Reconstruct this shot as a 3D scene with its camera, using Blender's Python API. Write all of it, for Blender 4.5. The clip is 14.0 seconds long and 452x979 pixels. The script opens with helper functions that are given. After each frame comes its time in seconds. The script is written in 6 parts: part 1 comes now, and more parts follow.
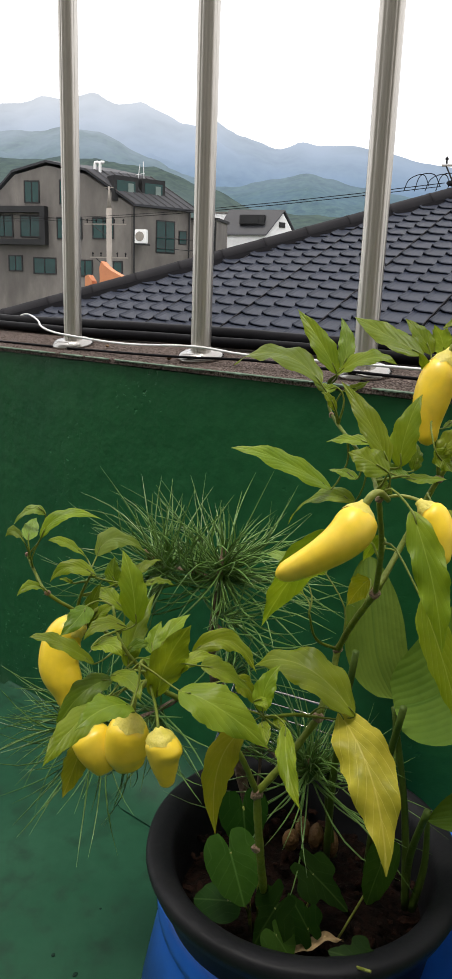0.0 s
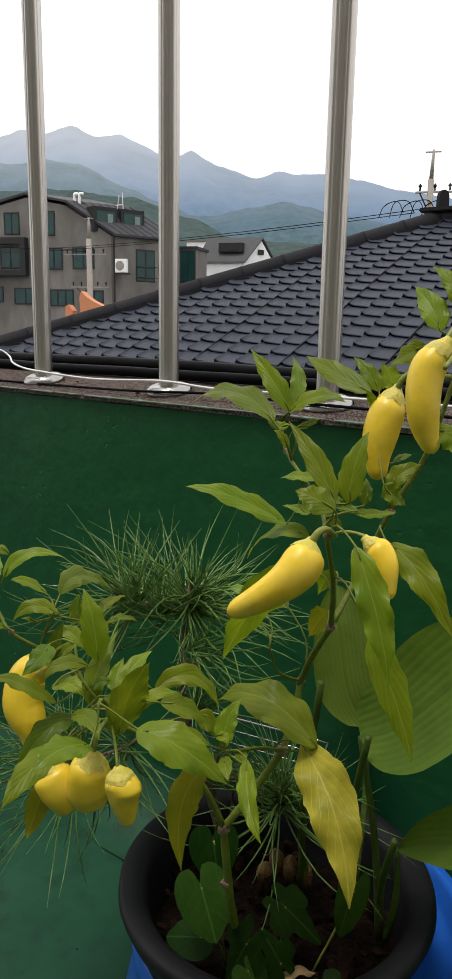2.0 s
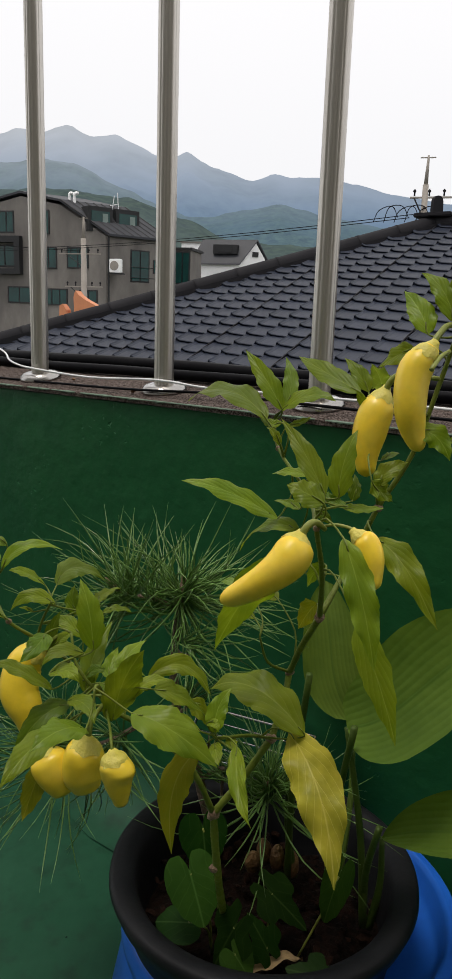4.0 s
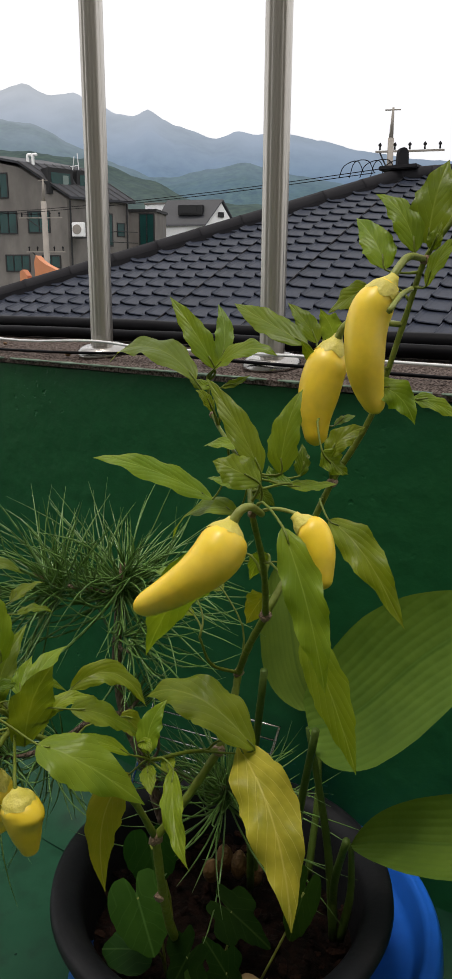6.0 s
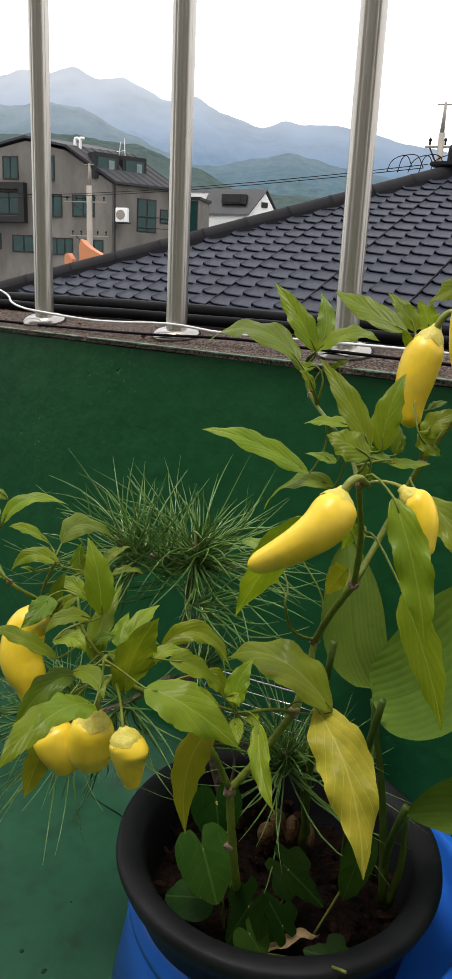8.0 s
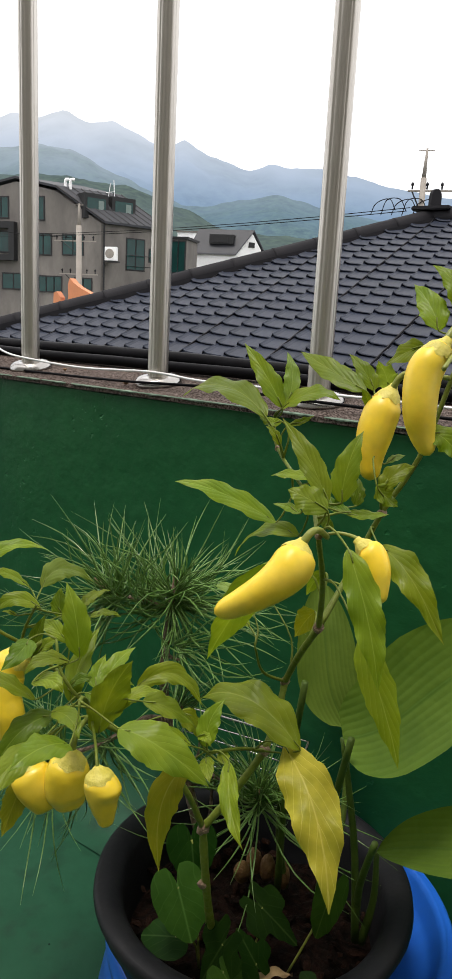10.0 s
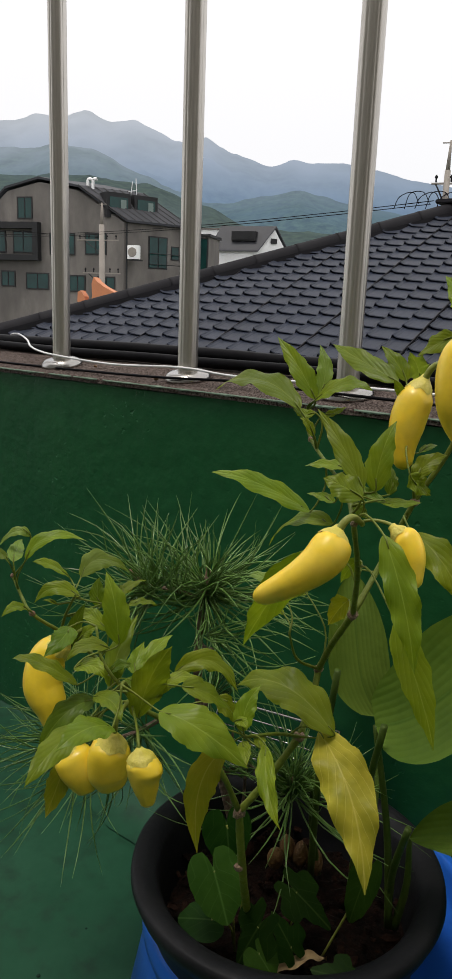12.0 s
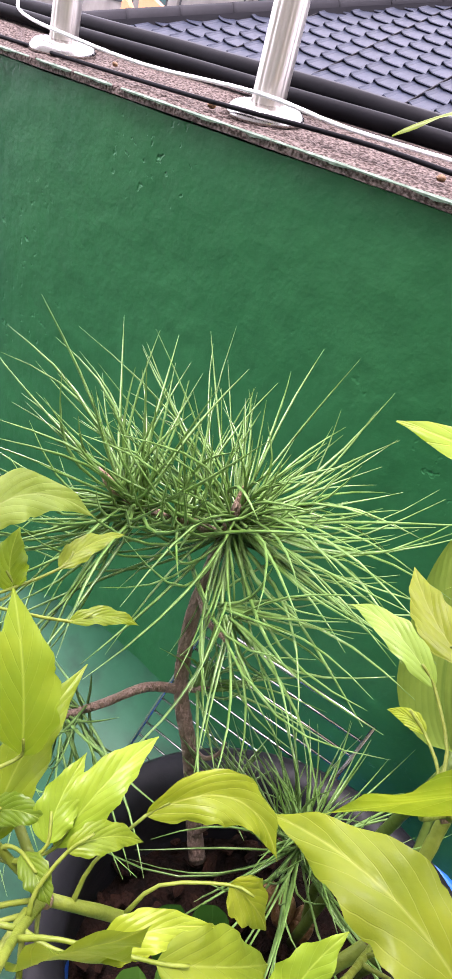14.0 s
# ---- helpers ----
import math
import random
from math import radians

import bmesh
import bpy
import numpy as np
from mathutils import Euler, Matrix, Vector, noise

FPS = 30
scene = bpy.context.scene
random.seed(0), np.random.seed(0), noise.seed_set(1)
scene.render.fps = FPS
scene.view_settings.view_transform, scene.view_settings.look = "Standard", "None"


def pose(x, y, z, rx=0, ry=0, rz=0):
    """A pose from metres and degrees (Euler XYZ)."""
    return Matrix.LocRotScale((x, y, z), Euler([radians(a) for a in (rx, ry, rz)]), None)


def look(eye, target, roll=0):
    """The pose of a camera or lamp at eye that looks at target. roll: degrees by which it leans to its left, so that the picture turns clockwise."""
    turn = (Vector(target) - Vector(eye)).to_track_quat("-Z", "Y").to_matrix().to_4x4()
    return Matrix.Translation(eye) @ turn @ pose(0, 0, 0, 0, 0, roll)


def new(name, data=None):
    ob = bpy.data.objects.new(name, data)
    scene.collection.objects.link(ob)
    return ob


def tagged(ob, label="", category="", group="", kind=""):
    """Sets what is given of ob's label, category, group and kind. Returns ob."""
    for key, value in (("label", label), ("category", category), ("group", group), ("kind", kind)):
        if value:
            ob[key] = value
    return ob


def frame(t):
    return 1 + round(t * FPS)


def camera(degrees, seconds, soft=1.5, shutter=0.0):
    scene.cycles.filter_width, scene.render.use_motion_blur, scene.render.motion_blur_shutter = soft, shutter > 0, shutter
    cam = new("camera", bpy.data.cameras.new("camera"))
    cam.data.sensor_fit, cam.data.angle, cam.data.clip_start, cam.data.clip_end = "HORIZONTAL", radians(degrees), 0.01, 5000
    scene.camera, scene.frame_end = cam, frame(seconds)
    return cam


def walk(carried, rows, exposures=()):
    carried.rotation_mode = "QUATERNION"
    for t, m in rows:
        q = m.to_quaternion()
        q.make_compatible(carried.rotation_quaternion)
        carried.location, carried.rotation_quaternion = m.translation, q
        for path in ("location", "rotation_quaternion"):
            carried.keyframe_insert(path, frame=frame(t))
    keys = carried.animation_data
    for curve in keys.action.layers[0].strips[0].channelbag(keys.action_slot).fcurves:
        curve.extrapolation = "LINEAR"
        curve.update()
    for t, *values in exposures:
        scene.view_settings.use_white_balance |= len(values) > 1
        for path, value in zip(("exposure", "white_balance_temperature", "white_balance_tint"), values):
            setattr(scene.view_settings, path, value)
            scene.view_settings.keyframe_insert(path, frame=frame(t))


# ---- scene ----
cam = camera(33.4, 14.0)
K = 1.3  # metres for one unit of the near plan
PATH = [
    (0, (0.432, 0.518, 1.248), (-0.09, 2.385, 0.753), 2.0),
    (0.5, (0.439, 0.522, 1.247), (-0.043, 2.393, 0.731), 1.9),
    (1, (0.449, 0.517, 1.251), (-0.03, 2.397, 0.763), 1.4),
    (1.5, (0.446, 0.519, 1.253), (-0.029, 2.405, 0.785), 2.0),
    (2, (0.451, 0.516, 1.258), (-0.038, 2.407, 0.829), 1.0),
    (2.2, (0.452, 0.513, 1.254), (-0.039, 2.4, 0.806), 1.3),
    (4.3, (0.455, 0.499, 1.259), (-0.01, 2.398, 0.841), 1.8),
    (4.5, (0.459, 0.503, 1.26), (0.004, 2.406, 0.847), 1.2),
    (5, (0.464, 0.534, 1.256), (0.026, 2.432, 0.804), 0.2),
    (5.5, (0.464, 0.576, 1.249), (0.062, 2.471, 0.754), -0.2),
    (6, (0.461, 0.585, 1.246), (0.066, 2.477, 0.732), 0.4),
    (6.5, (0.454, 0.569, 1.248), (0.028, 2.458, 0.748), 0.7),
    (7, (0.441, 0.533, 1.252), (-0.033, 2.417, 0.774), 2.4),
    (7.2, (0.44, 0.525, 1.251), (-0.048, 2.402, 0.765), 2.3),
    (9.3, (0.413, 0.588, 1.233), (-0.01, 2.451, 0.641), 3.4),
    (9.5, (0.422, 0.582, 1.235), (0.007, 2.448, 0.645), 3.0),
    (10, (0.445, 0.525, 1.258), (-0.001, 2.423, 0.811), 2.9),
    (10.5, (0.446, 0.511, 1.265), (-0.014, 2.415, 0.863), 2.7),
    (11, (0.464, 0.5, 1.261), (0.031, 2.407, 0.839), 1.6),
    (11.5, (0.452, 0.507, 1.257), (-0.037, 2.393, 0.806), 1.7),
    (12, (0.441, 0.512, 1.256), (-0.065, 2.392, 0.799), 2.1),
    (12.4, (0.395, 0.592, 1.256), (-0.107, 2.413, 0.599), 7.0),
    (12.5, (0.378, 0.624, 1.253), (-0.11, 2.424, 0.53), 8.0),
    (13, (0.334, 0.775, 1.226), (-0.014, 2.516, 0.304), 14.0),
    (13.5, (0.314, 0.811, 1.208), (-0.009, 2.546, 0.267), 16.6),
    (14, (0.314, 0.819, 1.208), (-0.037, 2.53, 0.234), 15.7),
]
walk(cam, [(t, look(Vector(eye) * K, Vector(target) * K, roll)) for t, eye, target, roll in PATH],
     [(0, -0.05, 6650, 12), (1.0, -0.2, 6650, 12), (2.2, -0.4, 6650, 12), (4.5, -0.62, 6650, 12), (5.5, -0.62, 6650, 12), (6, -0.5, 6650, 12), (7.2, -0.25, 6650, 12), (9.3, 0.06, 6650, 12), (10, -0.02, 6650, 12), (10.5, -0.35, 6650, 12), (11, -0.55, 6650, 12), (12, -0.55, 6650, 12), (12.4, -0.4, 6650, 12), (12.7, 0.3, 6650, 14), (13.0, 1.0, 6800, 21), (13.4, 1.56, 6450, 29), (14, 1.74, 6250, 34)])

# ---- light ----
world = bpy.data.worlds.new("world")
scene.world = world
world.use_nodes = True
wn = world.node_tree
wn.nodes.clear()
w_out = wn.nodes.new("ShaderNodeOutputWorld")
w_bg = wn.nodes.new("ShaderNodeBackground")
w_mix = wn.nodes.new("ShaderNodeMix")
w_mix.data_type = "RGBA"
w_mix.inputs[0].default_value = 0.96
w_sky = wn.nodes.new("ShaderNodeTexSky")
w_sky.sky_type, w_sky.sun_disc = "NISHITA", False
w_sky.sun_elevation, w_sky.sun_rotation = radians(72), radians(215)
# overcast: the sky texture veiled by an even white cloud layer, thinner towards the horizon
w_geo = wn.nodes.new("ShaderNodeTexCoord")
w_sep = wn.nodes.new("ShaderNodeSeparateXYZ")
w_ramp = wn.nodes.new("ShaderNodeValToRGB")
w_ramp.color_ramp.elements[0].position, w_ramp.color_ramp.elements[0].color = 0.0, (8.9, 9.15, 9.45, 1)
w_ramp.color_ramp.elements[1].position, w_ramp.color_ramp.elements[1].color = 0.6, (11.2, 11.3, 11.4, 1)
wn.links.new(w_geo.outputs["Generated"], w_sep.inputs[0])
wn.links.new(w_sep.outputs["Z"], w_ramp.inputs[0])
wn.links.new(w_sky.outputs[0], w_mix.inputs[6])
wn.links.new(w_ramp.outputs[0], w_mix.inputs[7])
wn.links.new(w_mix.outputs[2], w_bg.inputs[0])
w_bg.inputs[1].default_value = 0.15
wn.links.new(w_bg.outputs[0], w_out.inputs[0])
sun = new("sun", bpy.data.lights.new("sun", "SUN"))
sun.data.energy, sun.data.angle, sun.data.color = 2.6, radians(16), (1.0, 0.96, 0.88)
sun.matrix_world = look((0, 0, 10), (1.5, 2.0, 0), 0)


# ---- materials ----
def mat(name, colour, rough=0.6, metal=0.0, second=None, scale=20.0, amount=0.5, bump=0.0, bump_scale=80.0, detail=6.0, spec=0.5, stretch=None, rand=0.0, stain=None, stain_scale=3.0, stain_amount=0.0, coat=0.0, depth=0.01):
    """A surface: base colour varied with a second at two scales, fine relief."""
    m = bpy.data.materials.new(name)
    m.use_nodes = True
    nt = m.node_tree
    b = nt.nodes["Principled BSDF"]
    b.inputs["Roughness"].default_value, b.inputs["Metallic"].default_value = rough, metal
    b.inputs["Specular IOR Level"].default_value = spec
    b.inputs["Coat Weight"].default_value = coat
    co = nt.nodes.new("ShaderNodeTexCoord").outputs["Object"]
    if stretch:
        mp = nt.nodes.new("ShaderNodeMapping")
        mp.inputs["Scale"].default_value = stretch
        nt.links.new(co, mp.inputs[0])
        co = mp.outputs[0]
    second = second or tuple(c * 0.7 for c in colour)

    def blend(a, bcol, size, lo, hi, amt):
        n = nt.nodes.new("ShaderNodeTexNoise")
        n.inputs["Scale"].default_value, n.inputs["Detail"].default_value = size, detail
        nt.links.new(co, n.inputs["Vector"])
        r = nt.nodes.new("ShaderNodeMapRange")
        r.inputs[1].default_value, r.inputs[2].default_value, r.inputs[4].default_value = lo, hi, amt
        nt.links.new(n.outputs["Fac"], r.inputs[0])
        x = nt.nodes.new("ShaderNodeMix")
        x.data_type = "RGBA"
        nt.links.new(r.outputs[0], x.inputs[0])
        for sock, v in ((x.inputs[6], a), (x.inputs[7], bcol)):
            if isinstance(v, tuple):
                sock.default_value = (*v, 1)
            else:
                nt.links.new(v, sock)
        return x.outputs[2]

    c = blend(colour, second, scale, 0.35, 0.7, amount)
    c = blend(c, tuple(v * 0.75 for v in colour), scale * 7, 0.4, 0.75, amount * 0.6)
    if stain:
        c = blend(c, stain, stain_scale, 0.5, 0.72, stain_amount)
    if rand:
        oi = nt.nodes.new("ShaderNodeObjectInfo")
        hs = nt.nodes.new("ShaderNodeHueSaturation")
        mr = nt.nodes.new("ShaderNodeMapRange")
        mr.inputs[3].default_value, mr.inputs[4].default_value = 1 - rand, 1 + rand
        nt.links.new(oi.outputs["Random"], mr.inputs[0])
        nt.links.new(mr.outputs[0], hs.inputs["Value"])
        nt.links.new(c, hs.inputs["Color"])
        c = hs.outputs[0]
    nt.links.new(c, b.inputs["Base Color"])
    if bump:
        n = nt.nodes.new("ShaderNodeTexNoise")
        n.inputs["Scale"].default_value, n.inputs["Detail"].default_value = bump_scale, 8.0
        nt.links.new(co, n.inputs["Vector"])
        bp = nt.nodes.new("ShaderNodeBump")
        bp.inputs["Strength"].default_value, bp.inputs["Distance"].default_value = bump, depth
        nt.links.new(n.outputs["Fac"], bp.inputs["Height"])
        nt.links.new(bp.outputs[0], b.inputs["Normal"])
    return m


M_WALL = mat("green_wall_paint", (0.010, 0.098, 0.031), 0.46, second=(0.018, 0.120, 0.041), scale=9, amount=0.8, bump=0.26, bump_scale=40, depth=0.01, stain=(0.006, 0.068, 0.03), stain_scale=4, stain_amount=0.6, spec=0.3)
# sparse pits and paint lumps in the wall's coat
wt = M_WALL.node_tree
pit = wt.nodes.new("ShaderNodeTexNoise")
pit.inputs["Scale"].default_value, pit.inputs["Detail"].default_value = 115.0, 2.0
area = wt.nodes.new("ShaderNodeTexNoise")
area.inputs["Scale"].default_value = 7.0
wco = wt.nodes.new("ShaderNodeTexCoord")
cut = wt.nodes.new("ShaderNodeMapRange")
cut.inputs[1].default_value, cut.inputs[2].default_value = 0.64, 0.76
where = wt.nodes.new("ShaderNodeMapRange")
where.inputs[1].default_value, where.inputs[2].default_value = 0.52, 0.7
deep = wt.nodes.new("ShaderNodeMath")
deep.operation = "MULTIPLY"
for n_ in (pit, area):
    wt.links.new(wco.outputs["Object"], n_.inputs["Vector"])
wt.links.new(pit.outputs["Fac"], cut.inputs[0])
wt.links.new(area.outputs["Fac"], where.inputs[0])
wt.links.new(cut.outputs[0], deep.inputs[0])
wt.links.new(where.outputs[0], deep.inputs[1])
wb = wt.nodes.new("ShaderNodeBump")
wb.invert = True
wb.inputs["Strength"].default_value, wb.inputs["Distance"].default_value = 0.8, 0.002
first = next(n for n in wt.nodes if n.type == "BUMP" and n != wb)
wt.links.new(deep.outputs[0], wb.inputs["Height"])
wt.links.new(first.outputs[0], wb.inputs["Normal"])
wt.links.new(wb.outputs[0], wt.nodes["Principled BSDF"].inputs["Normal"])
M_FLOOR = mat("green_floor_paint", (0.010, 0.060, 0.030), 0.5, second=(0.018, 0.076, 0.041), scale=7, amount=0.8, bump=0.12, bump_scale=30, stain=(0.010, 0.035, 0.020), stain_scale=34, stain_amount=0.8, spec=0.2)
M_CONC = mat("coping_mortar", (0.038, 0.027, 0.023), 0.95, second=(0.20, 0.162, 0.146), scale=480, amount=0.95, bump=0.8, bump_scale=700, spec=0.12, detail=0.5, depth=0.0012)
M_CHIP = mat("pale_green_flaking_paint", (0.17, 0.24, 0.18), 0.8, second=(0.05, 0.09, 0.06), scale=160, amount=0.9, bump=0.6, bump_scale=300, depth=0.002)
M_STEEL = mat("brushed_steel", (0.64, 0.61, 0.56), 0.34, 1.0, second=(0.44, 0.41, 0.36), scale=110, amount=0.7, bump=0.03, bump_scale=120, stretch=(1, 1, 0.02), stain=(0.3, 0.26, 0.21), stain_scale=30, stain_amount=0.3)
M_CHROME = mat("polished_steel", (0.46, 0.45, 0.43), 0.24, 1.0, second=(0.34, 0.32, 0.3), scale=60, amount=0.5)
M_BLACK = mat("black_rubber", (0.003, 0.003, 0.004), 0.5, second=(0.006, 0.006, 0.008), scale=30, amount=0.6, bump=0.06, bump_scale=60, spec=0.07)
M_WHITE = mat("white_cable_sheath", (0.78, 0.79, 0.8), 0.35, second=(0.6, 0.6, 0.6), scale=20, amount=0.3)
M_POT = mat("black_plastic", (0.0095, 0.010, 0.012), 0.5, second=(0.015, 0.0155, 0.018), scale=18, amount=0.7, bump=0.06, bump_scale=200, stain=(0.035, 0.033, 0.031), stain_scale=30, stain_amount=0.2, spec=0.2)
M_BLUE = mat("blue_plastic", (0.014, 0.13, 0.6), 0.36, second=(0.011, 0.1, 0.5), scale=9, amount=0.6, bump=0.05, bump_scale=40, spec=0.35)
M_GRIME = mat("green_black_grime", (0.012, 0.034, 0.022), 0.8, second=(0.007, 0.02, 0.014), scale=200, amount=0.8, spec=0.1)
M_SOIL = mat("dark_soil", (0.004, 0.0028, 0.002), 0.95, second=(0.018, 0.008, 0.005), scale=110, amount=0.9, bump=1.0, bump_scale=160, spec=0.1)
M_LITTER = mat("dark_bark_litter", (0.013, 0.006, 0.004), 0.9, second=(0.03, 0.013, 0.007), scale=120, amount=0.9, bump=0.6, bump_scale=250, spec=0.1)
M_TILE = mat("dark_glazed_tile", (0.0132, 0.0180, 0.0325), 0.5, second=(0.0185, 0.0240, 0.0415), scale=1.5, amount=0.7, bump=0.08, bump_scale=30, rand=0.14, spec=0.3)
M_CAP = mat("ridge_cap", (0.015, 0.0145, 0.017), 0.75, second=(0.023, 0.022, 0.025), scale=5, amount=0.6, bump=0.1, bump_scale=20, spec=0.15)
M_PLASTER = mat("grey_concrete_render", (0.2, 0.183, 0.168), 0.85, second=(0.115, 0.105, 0.098), scale=1.1, amount=1.0, bump=0.1, bump_scale=4, stain=(0.08, 0.073, 0.068), stain_scale=0.3, stain_amount=0.8, stretch=(1, 1, 0.4))
M_DARKMETAL = mat("dark_metal_cladding", (0.016, 0.0165, 0.018), 0.5, second=(0.026, 0.026, 0.028), scale=1, amount=0.6, spec=0.3)
M_ROOFMETAL = mat("standing_seam_roof", (0.04, 0.042, 0.05), 0.55, second=(0.03, 0.032, 0.037), scale=1, amount=0.6, spec=0.3)
M_WHITEWALL = mat("white_render", (0.9, 0.9, 0.9), 0.8, second=(0.82, 0.82, 0.82), scale=0.7, amount=0.5)
M_GLASS = mat("teal_window_glass", (0.008, 0.055, 0.05), 0.1, second=(0.004, 0.02, 0.02), scale=0.8, amount=0.8, spec=0.4)
M_PANE_GLINT = mat("grey_green_pane_glint", (0.2, 0.26, 0.24), 0.7, second=(0.15, 0.2, 0.19), scale=3, amount=0.6)
M_POLE = mat("concrete_pole", (0.3, 0.27, 0.24), 0.85, second=(0.22, 0.2, 0.18), scale=3, amount=0.6)
M_ORANGE = mat("terracotta", (0.62, 0.24, 0.11), 0.7, second=(0.5, 0.2, 0.1), scale=4, amount=0.6)


# ---- building blocks ----
def mesh_ob(name, bm, material, smooth=False):
    me = bpy.data.meshes.new(name)
    bmesh.ops.recalc_face_normals(bm, faces=bm.faces)
    bm.to_mesh(me)
    bm.free()
    me.materials.append(material)
    if smooth:
        for p in me.polygons:
            p.use_smooth = True
    return new(name, me)


def part(name, bm, material, parent, label="", smooth=False):
    """Links a bmesh as one mesh object under a thing or a part."""
    ob = mesh_ob(name, bm, material, smooth)
    ob.parent = parent
    if label:
        ob["label"] = label
    return ob


def thing(name, label, category, group="", kind="", at=(0, 0, 0)):
    ob = tagged(new(name), label, category, group, kind)
    ob.location = at
    return ob


def add_box(bm, lo, hi, bevel=0.0):
    m = Matrix.LocRotScale([(a + b) / 2 for a, b in zip(lo, hi)], None, [abs(b - a) for a, b in zip(lo, hi)])
    r = bmesh.ops.create_cube(bm, size=1, matrix=m)
    if bevel:
        es = list({e for v in r["verts"] for e in v.link_edges})
        bmesh.ops.bevel(bm, geom=es, offset=bevel, segments=2, affect="EDGES")
    return bm


def box(lo, hi, bevel=0.0):
    return add_box(bmesh.new(), lo, hi, bevel)


def prism(points, vec):
    """A flat polygon pushed along vec."""
    bm = bmesh.new()
    vs = [bm.verts.new(p) for p in points]
    ws = [bm.verts.new(Vector(p) + Vector(vec)) for p in points]
    bm.faces.new(vs)
    bm.faces.new(ws[::-1])
    for i in range(len(vs)):
        j = (i + 1) % len(vs)
        bm.faces.new((vs[i], ws[i], ws[j], vs[j]))
    return bm


def tube(path, radius, sides=10, bm=None, cap=True):
    """A round tube along points; radius is one number or one for each point."""
    bm = bm or bmesh.new()
    pts = [Vector(p) for p in path]
    radii = radius if isinstance(radius, (list, tuple)) else [radius] * len(pts)
    rings, side = [], None
    for i, p in enumerate(pts):
        d = (pts[min(i + 1, len(pts) - 1)] - pts[max(i - 1, 0)]).normalized()
        if side is None:
            side = d.cross(Vector((0, 0, 1)) if abs(d.z) < 0.9 else Vector((1, 0, 0))).normalized()
        side = (side - d * side.dot(d)).normalized()
        other = d.cross(side)
        rings.append([bm.verts.new(p + (side * math.cos(a) + other * math.sin(a)) * radii[i]) for a in [2 * math.pi * k / sides for k in range(sides)]])
    for a, b in zip(rings, rings[1:]):
        for k in range(sides):
            bm.faces.new((a[k], a[(k + 1) % sides], b[(k + 1) % sides], b[k]))
    if cap:
        bm.faces.new(rings[0][::-1])
        bm.faces.new(rings[-1])
    return bm


def curve_points(ctrl, n=24):
    """Points on a smooth curve through the given ones."""
    p = [Vector(c) for c in ctrl]
    p = [p[0] * 2 - p[1]] + p + [p[-1] * 2 - p[-2]]
    out = []
    segs = len(p) - 3
    per = max(2, n // segs)
    for i in range(segs):
        for k in range(per):
            t = k / per
            a, b, c, d = p[i:i + 4]
            out.append(0.5 * (2 * b + (c - a) * t + (2 * a - 5 * b + 4 * c - d) * t * t + (3 * b - a - 3 * c + d) * t ** 3))
    out.append(p[-2])
    return out


def lathe(profile, sides=48, bm=None, centre=(0, 0, 0)):
    """Turns (radius, height) points round the z axis."""
    bm = bm or bmesh.new()
    rings = []
    for r, z in profile:
        if r < 1e-6:
            rings.append([bm.verts.new((centre[0], centre[1], centre[2] + z))])
        else:
            rings.append([bm.verts.new((centre[0] + r * math.cos(2 * math.pi * k / sides), centre[1] + r * math.sin(2 * math.pi * k / sides), centre[2] + z)) for k in range(sides)])
    for a, b in zip(rings, rings[1:]):
        for k in range(sides):
            q = (a[k % len(a)], a[(k + 1) % len(a)], b[(k + 1) % len(b)], b[k % len(b)])
            q = [v for i, v in enumerate(q) if v not in q[:i]]
            if len(q) > 2:
                bm.faces.new(q)
    return bm


# ---- parapet and roof terrace ----
# s runs along the parapet to its near end, o points from the railing towards the terrace
YAW = radians(-22.68)
S, O = Vector((math.cos(YAW), math.sin(YAW), 0)), Vector((math.sin(YAW), -math.cos(YAW), 0))
RAIL = Vector((0.150, 1.393, 0))
FLOOR_Z = 0.60


def at_wall(s, o, z):
    return RAIL + S * s + O * o + Vector((0, 0, z))


def wall_run(name, profile, s0, s1, material, label, category, step=0.06, rough=0.0, freq=9.0):
    """A profile in (o, z) drawn along the parapet, with a little unevenness."""
    bm = bmesh.new()
    n = max(1, int((s1 - s0) / step))
    rows = []
    for i in range(n + 1):
        s = s0 + (s1 - s0) * i / n
        rows.append([bm.verts.new(at_wall(s, o + rough * noise.noise((s * freq, k * 3.1, 0)), z + rough * noise.noise((s * freq * 1.2, k * 2.3, 7)))) for k, (o, z) in enumerate(profile)])
    m = len(profile)
    for a, b in zip(rows, rows[1:]):
        for k in range(m):
            bm.faces.new((a[k], a[(k + 1) % m], b[(k + 1) % m], b[k]))
    bm.faces.new(rows[0])
    bm.faces.new(rows[-1][::-1])
    return tagged(mesh_ob(name, bm, material), label, category, kind="structure")


